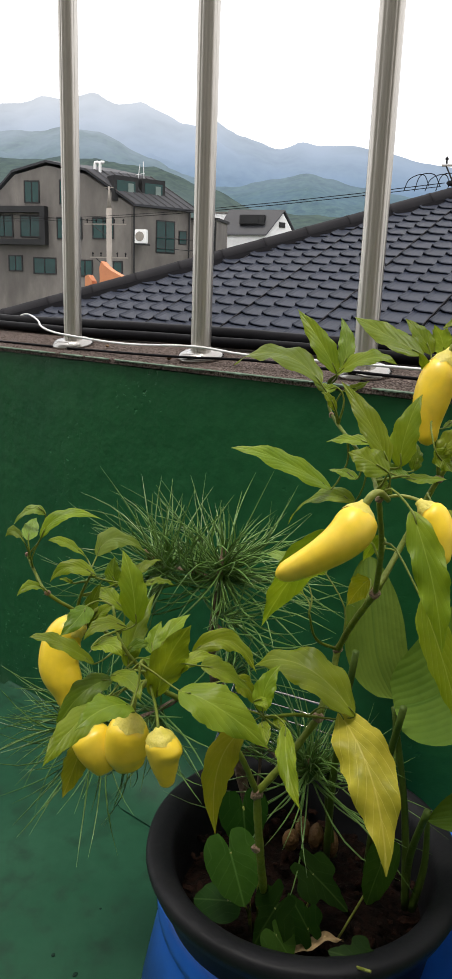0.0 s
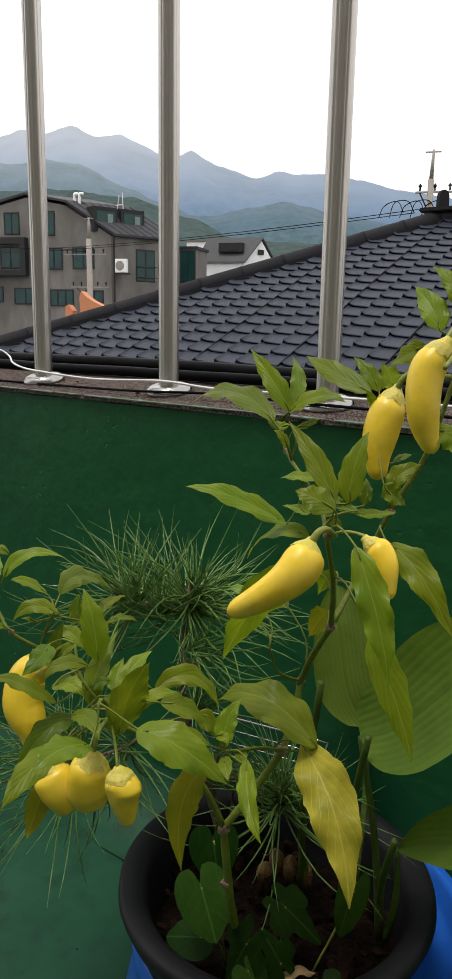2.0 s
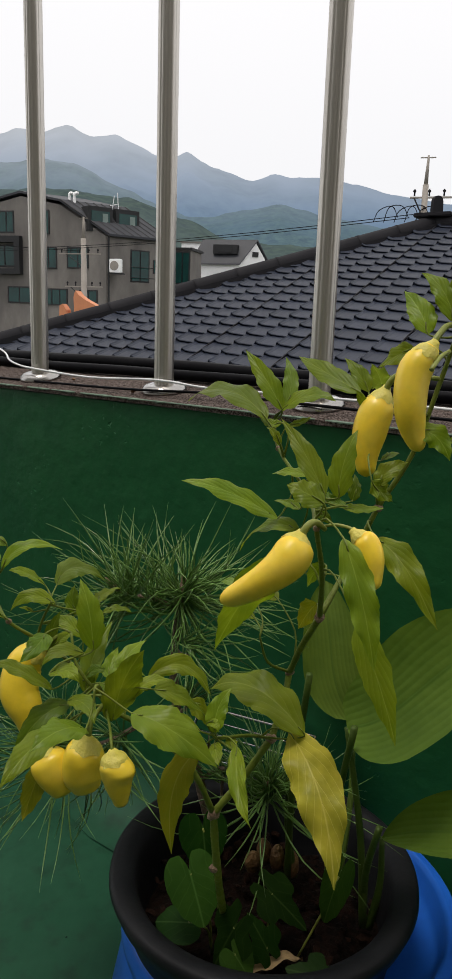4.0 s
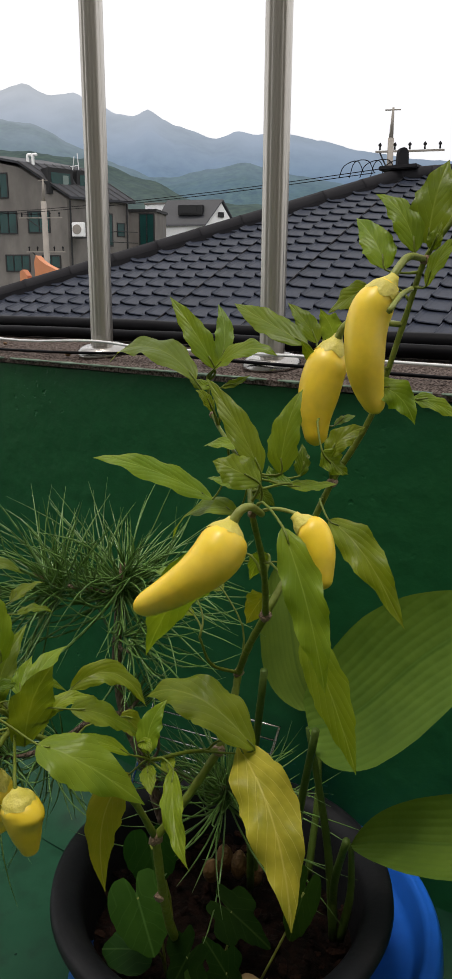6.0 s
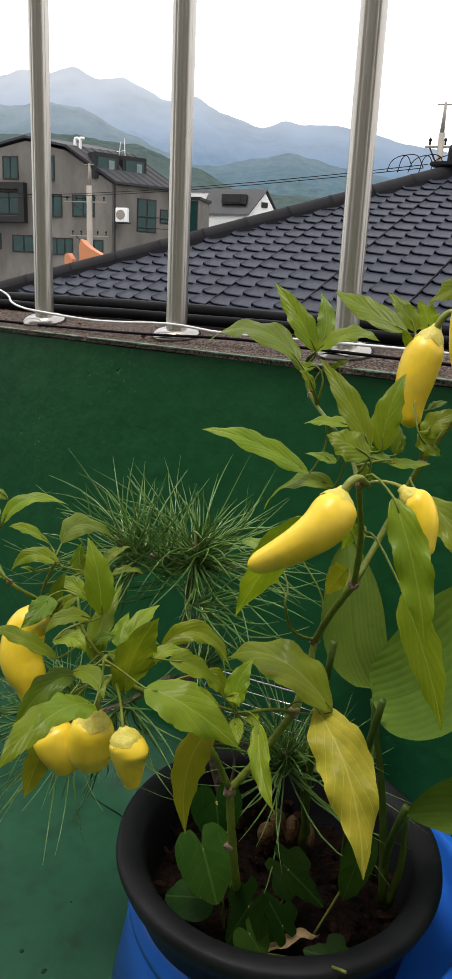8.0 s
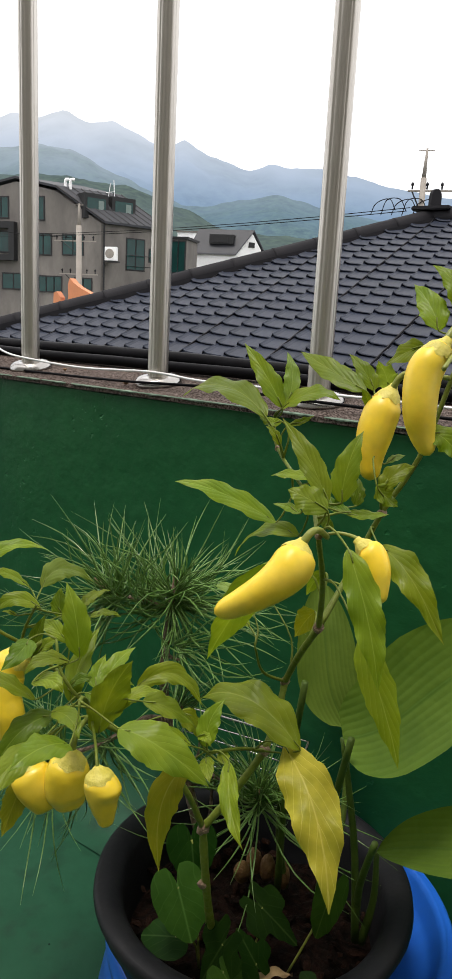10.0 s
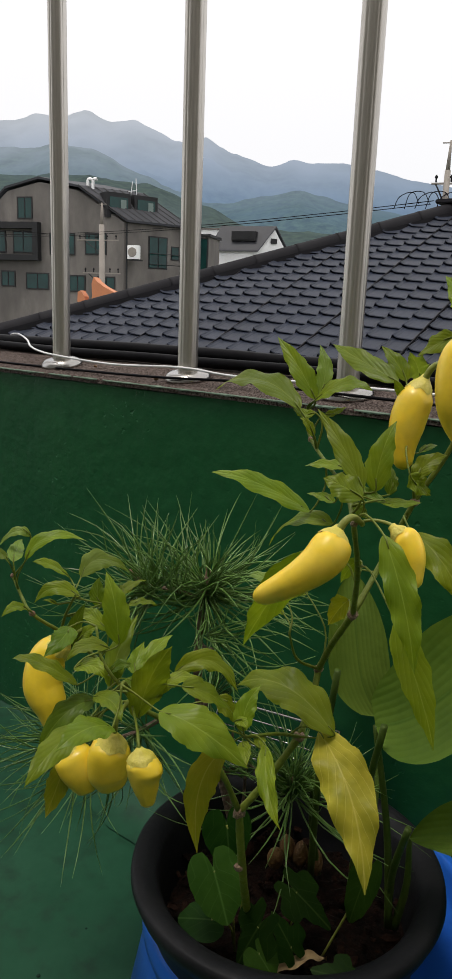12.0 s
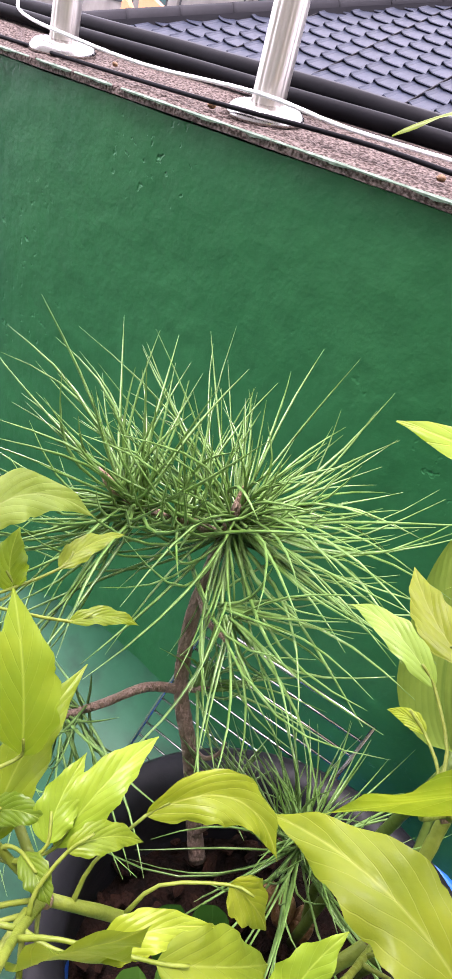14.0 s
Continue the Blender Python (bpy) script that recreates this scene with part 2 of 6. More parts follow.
wall_run("wall_parapet", [(0.003, FLOOR_Z - 0.15), (0.0412, 1.1608), (0.034, 1.1615), (0.034, 1.168), (-0.12, 1.180), (-0.12, -6.8), (-0.05, -6.8)], -3.2, 2.6, M_WALL, "deep green painted parapet wall of the terrace", "wall", 0.05, 0.0015)
wall_run("trim_coping", [(0.0418, 1.1622), (0.0450, 1.1626), (0.0446, 1.1676)] + [(0.036 - 0.0072 * k, 1.169 + 0.00095 * k) for k in range(24)] + [(-0.135, 1.176)], -3.2, 2.6, M_CONC, "rough brown mortar coping with worn green edge", "coping", 0.007, 0.0006, 97.0)
# coarse grit on the coping's upper face, where the camera passes nearest
bm = bmesh.new()
rows_ = []
for i in range(540):
    q = -0.62 + 0.0023 * i
    row_ = []
    for j in range(38):
        o_ = 0.0435 - 0.0026 * j
        top = 1.1672 + min(0.0018, (0.0435 - o_) * 0.24) + max(0.0, 0.036 - o_) * 0.132
        grit = 0.0016 * max(0.0, noise.noise((q * 210, o_ * 210, 2))) + 0.0009 * noise.noise((q * 420, o_ * 420, 5))
        row_.append(bm.verts.new(at_wall(q, o_, top + 0.0005 + grit)))
    rows_.append(row_)
for a, b in zip(rows_, rows_[1:]):
    for k in range(len(a) - 1):
        bm.faces.new((a[k], b[k], b[k + 1], a[k + 1]))
tagged(mesh_ob("trim_grit", bm, M_CONC), "coarse sandy mortar surface of the coping", "coping", kind="structure")
frng = random.Random(11)
s_ = -0.85
while s_ < 0.9:
    ln = frng.uniform(0.03, 0.2)
    bm = bmesh.new()
    n_ = max(3, int(ln / 0.003))
    rows_ = []
    for i in range(n_ + 1):
        q = s_ + ln * i / n_
        end = min(1.0, i / 3, (n_ - i) / 3)
        patch = max(0.0, min(1.0, 0.5 + 2.2 * noise.noise((q * 38, 4, 1))))
        end *= patch
        w1 = (0.0005 + 0.0016 * abs(noise.noise((q * 90, 1, 0))) + 0.0012 * abs(noise.noise((q * 400, 3, 0)))) * end
        w2 = (0.0004 + 0.0026 * abs(noise.noise((q * 60, 8, 0))) + 0.0022 * abs(noise.noise((q * 350, 5, 0)))) * end
        rows_.append([bm.verts.new(at_wall(q, 0.0462, 1.1672 - w1)), bm.verts.new(at_wall(q, 0.0464, 1.1678)), bm.verts.new(at_wall(q, 0.0455 - w2, 1.1688 + w2 * 0.12))])
    for a, b in zip(rows_, rows_[1:]):
        for k in range(2):
            bm.faces.new((a[k], b[k], b[k + 1], a[k + 1]))
    tagged(mesh_ob("paint_flake", bm, M_CHIP), "pale green paint flake left on the coping edge", "paint flake", "paint flakes", "structure")
    s_ += ln + frng.uniform(0.0, 0.012)
bm = bmesh.new()
grid = 40
vv = [[bm.verts.new(RAIL + S * (-3.2 + 5.8 * i / grid) + O * (0.02 + 3.6 * j / grid) + Vector((0, 0, FLOOR_Z + 0.003 * noise.noise((i * 0.7, j * 0.7, 0))))) for j in range(grid + 1)] for i in range(grid + 1)]
for i in range(grid):
    for j in range(grid):
        bm.faces.new((vv[i][j], vv[i + 1][j], vv[i + 1][j + 1], vv[i][j + 1]))
tagged(mesh_ob("floor", bm, M_FLOOR), "green waterproof-painted terrace floor with dirt spots", "floor", kind="structure")
# mortar cove where the floor meets the parapet, growing behind the pot
bm = bmesh.new()
rows_ = []
for i in range(70):
    q = -0.4 + 0.02 * i
    f_ = max(0.0, min(1.0, (q + 0.3) / 0.28))
    hc = 0.088 * f_ * f_ * (3 - 2 * f_) + 0.004
    row_ = []
    for j in range(9):
        t_ = j / 8 * math.pi / 2
        row_.append(bm.verts.new(at_wall(q, 0.012 + 0.1 * (1 - math.sin(t_)) * (0.3 + 0.7 * f_), FLOOR_Z + 0.001 + hc * (1 - math.cos(t_)) + 0.0015 * noise.noise((q * 30, j, 3)))))
    rows_.append(row_)
for a, b in zip(rows_, rows_[1:]):
    for k in range(8):
        bm.faces.new((a[k], b[k], b[k + 1], a[k + 1]))
tagged(mesh_ob("trim_cove", bm, M_FLOOR, True), "green painted mortar cove between floor and parapet", "cove", kind="structure")
# unseen plain walls added behind and beside the camera to close off sky light
M_SKY_BLOCK = mat("sky_block_render", (0.44, 0.42, 0.39), 0.85, second=(0.38, 0.36, 0.33), scale=3, amount=0.6, bump=0.2, bump_scale=40)
for name, s0, s1, o0, o1 in (("wall_house", -3.2, 2.6, 2.6, 2.8), ("wall_side", 1.9, 2.1, 0.1, 2.6)):
    quad = [at_wall(s0, o0, -6.8), at_wall(s1, o0, -6.8), at_wall(s1, o1, -6.8), at_wall(s0, o1, -6.8)]
    tagged(mesh_ob(name, prism([tuple(q) for q in quad], (0, 0, 11.2)), M_SKY_BLOCK), "plain unseen wall added to block sky light from the terrace", "wall", kind="structure")


def railing_post(s):
    base = at_wall(s, 0, 1.1788)
    t = thing("railing_post", "brushed stainless steel railing post with a domed base plate", "railing post", "railing posts", at=base)
    bm = bmesh.new()
    sides = 96
    rings = []
    pr = random.Random(8)
    dips = [(0.25 + 0.45 * k + pr.uniform(-0.12, 0.12), pr.uniform(0.0003, 0.0009), pr.uniform(0.05, 0.11)) for k in range(13)]
    for z in (-0.01, 0.3, 0.7, 1.1):
        ring = []
        for k in range(sides):
            a = 2 * math.pi * k / sides
            r = 0.0121 - sum(d * math.exp(-((a - c) / w) ** 2) for c, d, w in dips)
            ring.append(bm.verts.new((r * math.cos(a), r * math.sin(a), z)))
        rings.append(ring)
    for a, b in zip(rings, rings[1:]):
        for k in range(sides):
            bm.faces.new((a[k], a[(k + 1) % sides], b[(k + 1) % sides], b[k]))
    part("tube", bm, M_STEEL, t, smooth=True)
    fl = part("base_plate", lathe([(r_ * 1.07 if r_ > 0.013 else r_, z_) for r_, z_ in [(0.0118, 0.0068), (0.0135, 0.0062), (0.0165, 0.0064), (0.0195, 0.0062), (0.0222, 0.0050), (0.0245, 0.0028), (0.0262, 0.0002), (0.0268, -0.0020), (0.0266, -0.0034), (0.0250, -0.0042), (0.0118, -0.004)]], 64), M_CHROME, t, "polished domed steel base plate", smooth=True)
    fl.rotation_euler = (radians(8), 0, YAW)
    return t


for s in (-0.93, -0.70, -0.468, -0.234, 0.0, 0.221, 0.442, 0.663, 0.884, 1.105):
    railing_post(s)

# pot with the plants, standing in a blue tub
POT = Vector((0.353, 1.098, 0.777))
pot = thing("plant_pot", "round black plastic plant pot standing in a blue tub", "plant pot", at=(POT.x, POT.y, FLOOR_Z + 0.012))
h = POT.z - FLOOR_Z - 0.012
part("body", lathe([(0.0, 0.0), (0.098, 0.0), (0.104, 0.004), (0.127, h - 0.022), (0.136, h - 0.020), (0.1405, h - 0.008), (0.1395, h - 0.002), (0.136, h), (0.128, h), (0.120, h - 0.004), (0.1155, h - 0.012), (0.112, h - 0.05), (0.100, h - 0.13), (0.0, h - 0.13)], 96), M_POT, pot, smooth=True)
bm = bmesh.new()
lathe([(0.114, h - 0.068), (0.09, h - 0.062), (0.05, h - 0.056), (0.02, h - 0.058), (0.0, h - 0.056)], 64, bm)
bmesh.ops.subdivide_edges(bm, edges=bm.edges, cuts=2, use_grid_fill=True)
for v in bm.verts:
    v.co.z += 0.006 * noise.noise(v.co * 60) + 0.003 * noise.noise(v.co * 180)
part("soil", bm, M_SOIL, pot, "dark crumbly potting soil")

tub = thing("tub", "bright blue plastic tub with a ribbed rolled rim", "tub", at=(0.377, 1.123, FLOOR_Z))
tub.rotation_euler = (0, 0, YAW)
body = part("body", lathe([(0.0, 0.004), (0.160, 0.004), (0.138, 0.112), (0.136, 0.120), (0.140, 0.121), (0.145, 0.112), (0.166, 0.0), (0.0, 0.0)], 96), M_BLUE, tub, smooth=True)
rim = part("rim", lathe([(0.0850, 0.090), (0.1180, 0.092), (0.1230, 0.0955), (0.1270, 0.0965), (0.1310, 0.104), (0.1350, 0.119), (0.1375, 0.125), (0.1410, 0.126), (0.1430, 0.1225), (0.1455, 0.124), (0.1482, 0.1215), (0.1505, 0.116), (0.1515, 0.108), (0.1520, 0.102), (0.1450, 0.098), (0.1350, 0.090), (0.0850, 0.086), (0.0850, 0.090)], 96), M_BLUE, tub, "rolled rim with shallow ribs", smooth=True)
for ob in (body, rim):
    ob.scale = (1.06, 1.06, 1.02)


# ---- plants in the pot ----
def leaf_mat(name, colour, second, vein, rough=0.36, side_veins=6.5, slant=6.5, parallel=False, mottle=0.8, gloss=0.25, thin=0.42, ripple=0.045, veins=0.2):
    """Living leaf: paler midrib and side veins along the blade, mottling, light coming through."""
    m = bpy.data.materials.new(name)
    m.use_nodes = True
    nt = m.node_tree
    b = nt.nodes["Principled BSDF"]

    def calc(op, a, c=None, clamp=False):
        n = nt.nodes.new("ShaderNodeMath")
        n.operation, n.use_clamp = op, clamp
        for i, v in enumerate((a, c)):
            if v is None:
                continue
            if isinstance(v, (int, float)):
                n.inputs[i].default_value = v
            else:
                nt.links.new(v, n.inputs[i])
        return n.outputs[0]

    def mix(fac, a, c):
        x = nt.nodes.new("ShaderNodeMix")
        x.data_type = "RGBA"
        nt.links.new(fac, x.inputs[0])
        for s_, v in ((x.inputs[6], a), (x.inputs[7], c)):
            if isinstance(v, tuple):
                s_.default_value = (*v, 1)
            else:
                nt.links.new(v, s_)
        return x.outputs[2]

    tc = nt.nodes.new("ShaderNodeTexCoord")
    sep = nt.nodes.new("ShaderNodeSeparateXYZ")
    nt.links.new(tc.outputs["UV"], sep.inputs[0])
    off = calc("ABSOLUTE", calc("SUBTRACT", sep.outputs[0], 0.5))
    rib = calc("SUBTRACT", 1.0, calc("MULTIPLY", off, 38.0), True)
    warp = nt.nodes.new("ShaderNodeTexNoise")
    warp.inputs["Scale"].default_value, warp.inputs["Detail"].default_value = 70.0, 2.0
    nt.links.new(tc.outputs["Object"], warp.inputs["Vector"])
    if parallel:
        wave = calc("SINE", calc("MULTIPLY", off, 95.0))
        lines_ = calc("MULTIPLY", calc("SUBTRACT", wave, 0.55, True), 0.9, True)
    else:
        ph = calc("ADD", calc("SUBTRACT", calc("MULTIPLY", calc("POWER", sep.outputs[1], 0.8), side_veins * 6.283), calc("MULTIPLY", off, slant * 6.283)), calc("MULTIPLY", warp.outputs["Fac"], 3.5))
        wave = calc("SINE", ph)
        lines_ = calc("MULTIPLY", calc("SUBTRACT", wave, 0.94, True), 12.0, True)
    n1 = nt.nodes.new("ShaderNodeTexNoise")
    n1.inputs["Scale"].default_value, n1.inputs["Detail"].default_value = 45.0, 6.0
    nt.links.new(tc.outputs["Object"], n1.inputs["Vector"])
    mr = nt.nodes.new("ShaderNodeMapRange")
    mr.inputs[1].default_value, mr.inputs[2].default_value, mr.inputs[4].default_value = 0.38, 0.68, mottle
    nt.links.new(n1.outputs["Fac"], mr.inputs[0])
    n2 = nt.nodes.new("ShaderNodeTexNoise")
    n2.inputs["Scale"].default_value, n2.inputs["Detail"].default_value = 420.0, 3.0
    nt.links.new(tc.outputs["Object"], n2.inputs["Vector"])
    c = mix(mr.outputs[0], colour, second)
    c = mix(calc("MULTIPLY", lines_, veins), c, vein)
    c = mix(calc("MULTIPLY", rib, 0.6), c, vein)
    oi = nt.nodes.new("ShaderNodeObjectInfo")
    hs = nt.nodes.new("ShaderNodeHueSaturation")
    for out_lo, out_hi, sock in ((0.78, 1.18, "Value"), (0.492, 0.510, "Hue")):
        q = nt.nodes.new("ShaderNodeMapRange")
        q.inputs[3].default_value, q.inputs[4].default_value = out_lo, out_hi
        nt.links.new(oi.outputs["Random"], q.inputs[0])
        nt.links.new(q.outputs[0], hs.inputs[sock])
    hs.inputs["Saturation"].default_value = 0.98
    nt.links.new(c, hs.inputs["Color"])
    c = hs.outputs[0]
    nt.links.new(c, b.inputs["Base Color"])
    b.inputs["Roughness"].default_value = rough
    b.inputs["Specular IOR Level"].default_value = gloss
    hgt = calc("ADD", calc("ADD", calc("MULTIPLY", calc("ADD", lines_, rib), -0.1), calc("MULTIPLY", wave, -ripple)), calc("ADD", calc("MULTIPLY", n2.outputs["Fac"], 0.12), calc("MULTIPLY", warp.outputs["Fac"], 1.3)))
    bp = nt.nodes.new("ShaderNodeBump")
    bp.inputs["Strength"].default_value, bp.inputs["Distance"].default_value = 0.55, 0.002
    nt.links.new(hgt, bp.inputs["Height"])
    nt.links.new(bp.outputs[0], b.inputs["Normal"])
    tr = nt.nodes.new("ShaderNodeBsdfTranslucent")
    warm = nt.nodes.new("ShaderNodeMix")
    warm.data_type, warm.blend_type = "RGBA", "MULTIPLY"
    warm.inputs[0].default_value = 1.0
    warm.inputs[7].default_value = (1.3, 1.22, 0.5, 1)
    nt.links.new(c, warm.inputs[6])
    nt.links.new(warm.outputs[2], tr.inputs[0])
    nt.links.new(bp.outputs[0], tr.inputs["Normal"])
    ms = nt.nodes.new("ShaderNodeMixShader")
    ms.inputs[0].default_value = thin
    nt.links.new(b.outputs[0], ms.inputs[1])
    nt.links.new(tr.outputs[0], ms.inputs[2])
    nt.links.new(ms.outputs[0], nt.nodes["Material Output"].inputs[0])
    return m


LEAF = {
    "green": leaf_mat("leaf_green", (0.152, 0.228, 0.010), (0.232, 0.302, 0.015), (0.32, 0.40, 0.07)),
    "pale": leaf_mat("leaf_pale", (0.18, 0.27, 0.04), (0.23, 0.32, 0.055), (0.32, 0.40, 0.13)),
    "deep": leaf_mat("leaf_deep", (0.090, 0.158, 0.006), (0.13, 0.205, 0.008), (0.22, 0.3, 0.05)),
    "lime": leaf_mat("leaf_lime", (0.235, 0.295, 0.010), (0.165, 0.235, 0.010), (0.38, 0.43, 0.09), side_veins=5.5, ripple=0.055, veins=0.35),
    "yellowing": leaf_mat("leaf_yellowing", (0.29, 0.285, 0.012), (0.2, 0.235, 0.010), (0.44, 0.42, 0.09)),
    "yellow": leaf_mat("leaf_yellow", (0.41, 0.33, 0.028), (0.22, 0.205, 0.012), (0.52, 0.42, 0.1), mottle=1.0, gloss=0.15, thin=0.25, veins=0.6),
}
M_BROAD = leaf_mat("broad_leaf", (0.15, 0.245, 0.030), (0.115, 0.2, 0.024), (0.08, 0.165, 0.02), 0.5, parallel=True, gloss=0.15, thin=0.3, ripple=0.12, veins=0.4)
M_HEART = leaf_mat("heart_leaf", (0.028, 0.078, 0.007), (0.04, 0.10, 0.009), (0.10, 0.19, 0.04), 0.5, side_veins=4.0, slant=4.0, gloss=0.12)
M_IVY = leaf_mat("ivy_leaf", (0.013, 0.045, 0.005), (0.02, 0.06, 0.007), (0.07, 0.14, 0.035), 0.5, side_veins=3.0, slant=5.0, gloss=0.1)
M_BROAD_STALK = mat("broad_leaf_stalk", (0.055, 0.095, 0.012), 0.5, second=(0.085, 0.13, 0.02), scale=60, amount=0.7, bump=0.15, bump_scale=150, spec=0.3)
M_FRUIT = mat("yellow_pepper_skin", (0.90, 0.645, 0.036), 0.38, second=(0.88, 0.58, 0.022), scale=28, amount=0.7, bump=0.05, bump_scale=60, stain=(0.88, 0.68, 0.14), stain_scale=34, stain_amount=0.4, coat=0.05)
M_FRUIT.node_tree.nodes["Principled BSDF"].inputs["Subsurface Weight"].default_value = 0.12
M_FRUIT.node_tree.nodes["Principled BSDF"].inputs["Subsurface Radius"].default_value = (0.006, 0.004, 0.001)
M_FRUIT_LIME = mat("greenish_yellow_pepper_skin", (0.80, 0.57, 0.028), 0.36, second=(0.74, 0.53, 0.026), scale=28, amount=0.7, bump=0.05, bump_scale=60, stain=(0.78, 0.62, 0.12), stain_scale=40, stain_amount=0.3, coat=0.1)
M_CALYX = mat("pale_green_calyx", (0.58, 0.50, 0.065), 0.55, second=(0.66, 0.57, 0.15), scale=140, amount=0.8, bump=0.22, bump_scale=220)
M_STALK = mat("green_fruit_stalk", (0.19, 0.22, 0.03), 0.45, second=(0.26, 0.29, 0.06), scale=70, amount=0.7, bump=0.2, bump_scale=150)
M_STEM = mat("green_stem", (0.115, 0.155, 0.014), 0.5, second=(0.16, 0.195, 0.022), scale=60, amount=0.8, bump=0.25, bump_scale=160, stain=(0.13, 0.09, 0.035), stain_scale=35, stain_amount=0.2, spec=0.3)
M_NODE = mat("woody_stem_joint", (0.2, 0.12, 0.08), 0.7, second=(0.33, 0.23, 0.14), scale=120, amount=0.9, bump=0.7, bump_scale=300)
M_BARK = mat("pine_bark", (0.16, 0.105, 0.075), 0.9, second=(0.27, 0.19, 0.14), scale=110, amount=0.9, bump=1.0, bump_scale=220, stretch=(1, 1, 0.45))
M_NEEDLE = mat("pine_needle", (0.075, 0.160, 0.024), 0.28, second=(0.20, 0.34, 0.105), scale=75, amount=0.85, spec=0.5)
M_BULB = mat("pale_rhizome", (0.2, 0.105, 0.035), 0.6, second=(0.08, 0.036, 0.013), scale=90, amount=0.8, bump=0.5, bump_scale=200)
M_DRY = mat("dry_leaf", (0.36, 0.25, 0.12), 0.85, second=(0.24, 0.15, 0.07), scale=80, amount=0.8, bump=0.4, bump_scale=200)

LEFT_EYE = Vector((0.42, 0.55, 1.30))
rng = random.Random(5)


def blade(base, tip, width, profile, arch, fold, wave, n_long=22, n_side=5, face=0.75, twist=0.0, tilt=1.0):
    """A leaf blade from base to tip: arched along its length, folded along the midrib, wavy at the edge."""
    base, tip = Vector(base), Vector(tip)
    axis = tip - base
    length = axis.length
    axis.normalize()
    mid = (base + tip) / 2
    n = (LEFT_EYE - mid).normalized() * (1 - face * 0.5) + Vector((0, 0, 1)) * face + Vector((rng.uniform(-0.6, 0.6), rng.uniform(-0.25, 0.25), rng.uniform(-0.25, 0.35))) * tilt
    n = (n - axis * n.dot(axis)).normalized()
    n = Matrix.Rotation(twist, 3, axis) @ n
    side = axis.cross(n).normalized()
    ph, fr = rng.uniform(0, 6), rng.uniform(14, 20)
    bend = rng.uniform(-0.06, 0.06)
    roll_, droop = rng.uniform(-0.7, 0.7), rng.uniform(0.0, 1.1)
    wave *= rng.uniform(1.3, 2.9)
    cup = rng.uniform(-0.35, 0.5)
    swing = rng.uniform(-0.05, 0.05)
    bm = bmesh.new()
    uv = bm.loops.layers.uv.new("UVMap")
    grid_, tex = [], {}
    for i in range(n_long + 1):
        v = i / n_long
        hw = max(profile(v), 0.004) * width / 2
        row = []
        for j in range(-n_side, n_side + 1):
            u = j / n_side
            edge = abs(u)
            h = arch * length * (4 * v * (1 - v) * 0.6 - 0.55 * v * v) + fold * edge ** 1.3 * hw * (1 - 0.3 * v) + roll_ * u * hw * (v - 0.3) + cup * edge ** 2.5 * hw - droop * length * max(0, v - 0.6) ** 2
            h += wave * width * edge ** 2 * math.sin(fr * v + ph + (1.7 if u > 0 else 0)) * (0.3 + v) * 0.7
            ww = u * hw * (1 + min(1.0, wave * 12) * (0.035 * math.sin(v * 31 + ph * 3 + u) + 0.03 * math.sin(v * 63 + ph * 5 - u * 2))) * (1 - 0.06 * fold * edge)
            p = base + axis * (length * v) + side * (ww + bend * length * 4 * v * (1 - v) + swing * length * math.sin(6.283 * v) * (1 - v)) + n * h
            vert = bm.verts.new(p)
            tex[vert] = (0.5 + u * 0.5 * (profile(v) * 0.9 + 0.1), v)
            row.append(vert)
        grid_.append(row)
    for a, b in zip(grid_, grid_[1:]):
        for k in range(len(a) - 1):
            f_ = bm.faces.new((a[k], a[k + 1], b[k + 1], b[k]))
            f_.smooth = True
            for lp in f_.loops:
                lp[uv].uv = tex[lp.vert]
    return bm


def lance(v):
    return (v ** 0.6) * ((1 - v) ** 0.85) * 1.92 if 0 < v < 1 else 0.0


def wedge(v):
    return (v ** 0.85) * ((1 - v) ** 0.7) * 2.15 if 0 < v < 1 else 0.0


def ovate(v):
    return (v ** 0.42) * ((1 - v) ** 0.6) * 1.95 if 0 < v < 1 else 0.0


def leaf_ob(name, parent, bm, material, label=""):
    me = bpy.data.meshes.new(name)
    bm.to_mesh(me)
    bm.free()
    me.materials.append(material)
    ob = new(name, me)
    ob.parent = parent
    ob.matrix_parent_inverse = Matrix.Translation(-parent.location)
    if label:
        ob["label"] = label
    return ob


def world_part(name, bm, material, parent, label="", smooth=True):
    """A part whose mesh is given in the place's own axes."""
    top = parent
    while top.parent:
        top = top.parent
    bmesh.ops.translate(bm, verts=bm.verts, vec=-top.location)
    ob = part(name, bm, material, parent, label, smooth)
    return ob


pepper_plant = thing("pepper_plant", "yellow pepper plant with ripe fruit and some yellowing leaves", "plant", at=(0.332, 1.053, 0.735))
STEM_POINTS = []


def stem(points, r0, r1, name="stem", material=None, plant=None, n=14):
    pts = curve_points(points, n)
    radii = [(r0 + (r1 - r0) * i / (len(pts) - 1)) * 0.66 for i in range(len(pts))]
    radii = [r * (1 + 0.07 * math.sin(i * 2.1)) for i, r in enumerate(radii)]
    if plant is None:
        STEM_POINTS.extend(pts)
    return world_part(name, tube(pts, radii, 10), material or M_STEM, plant or pepper_plant)


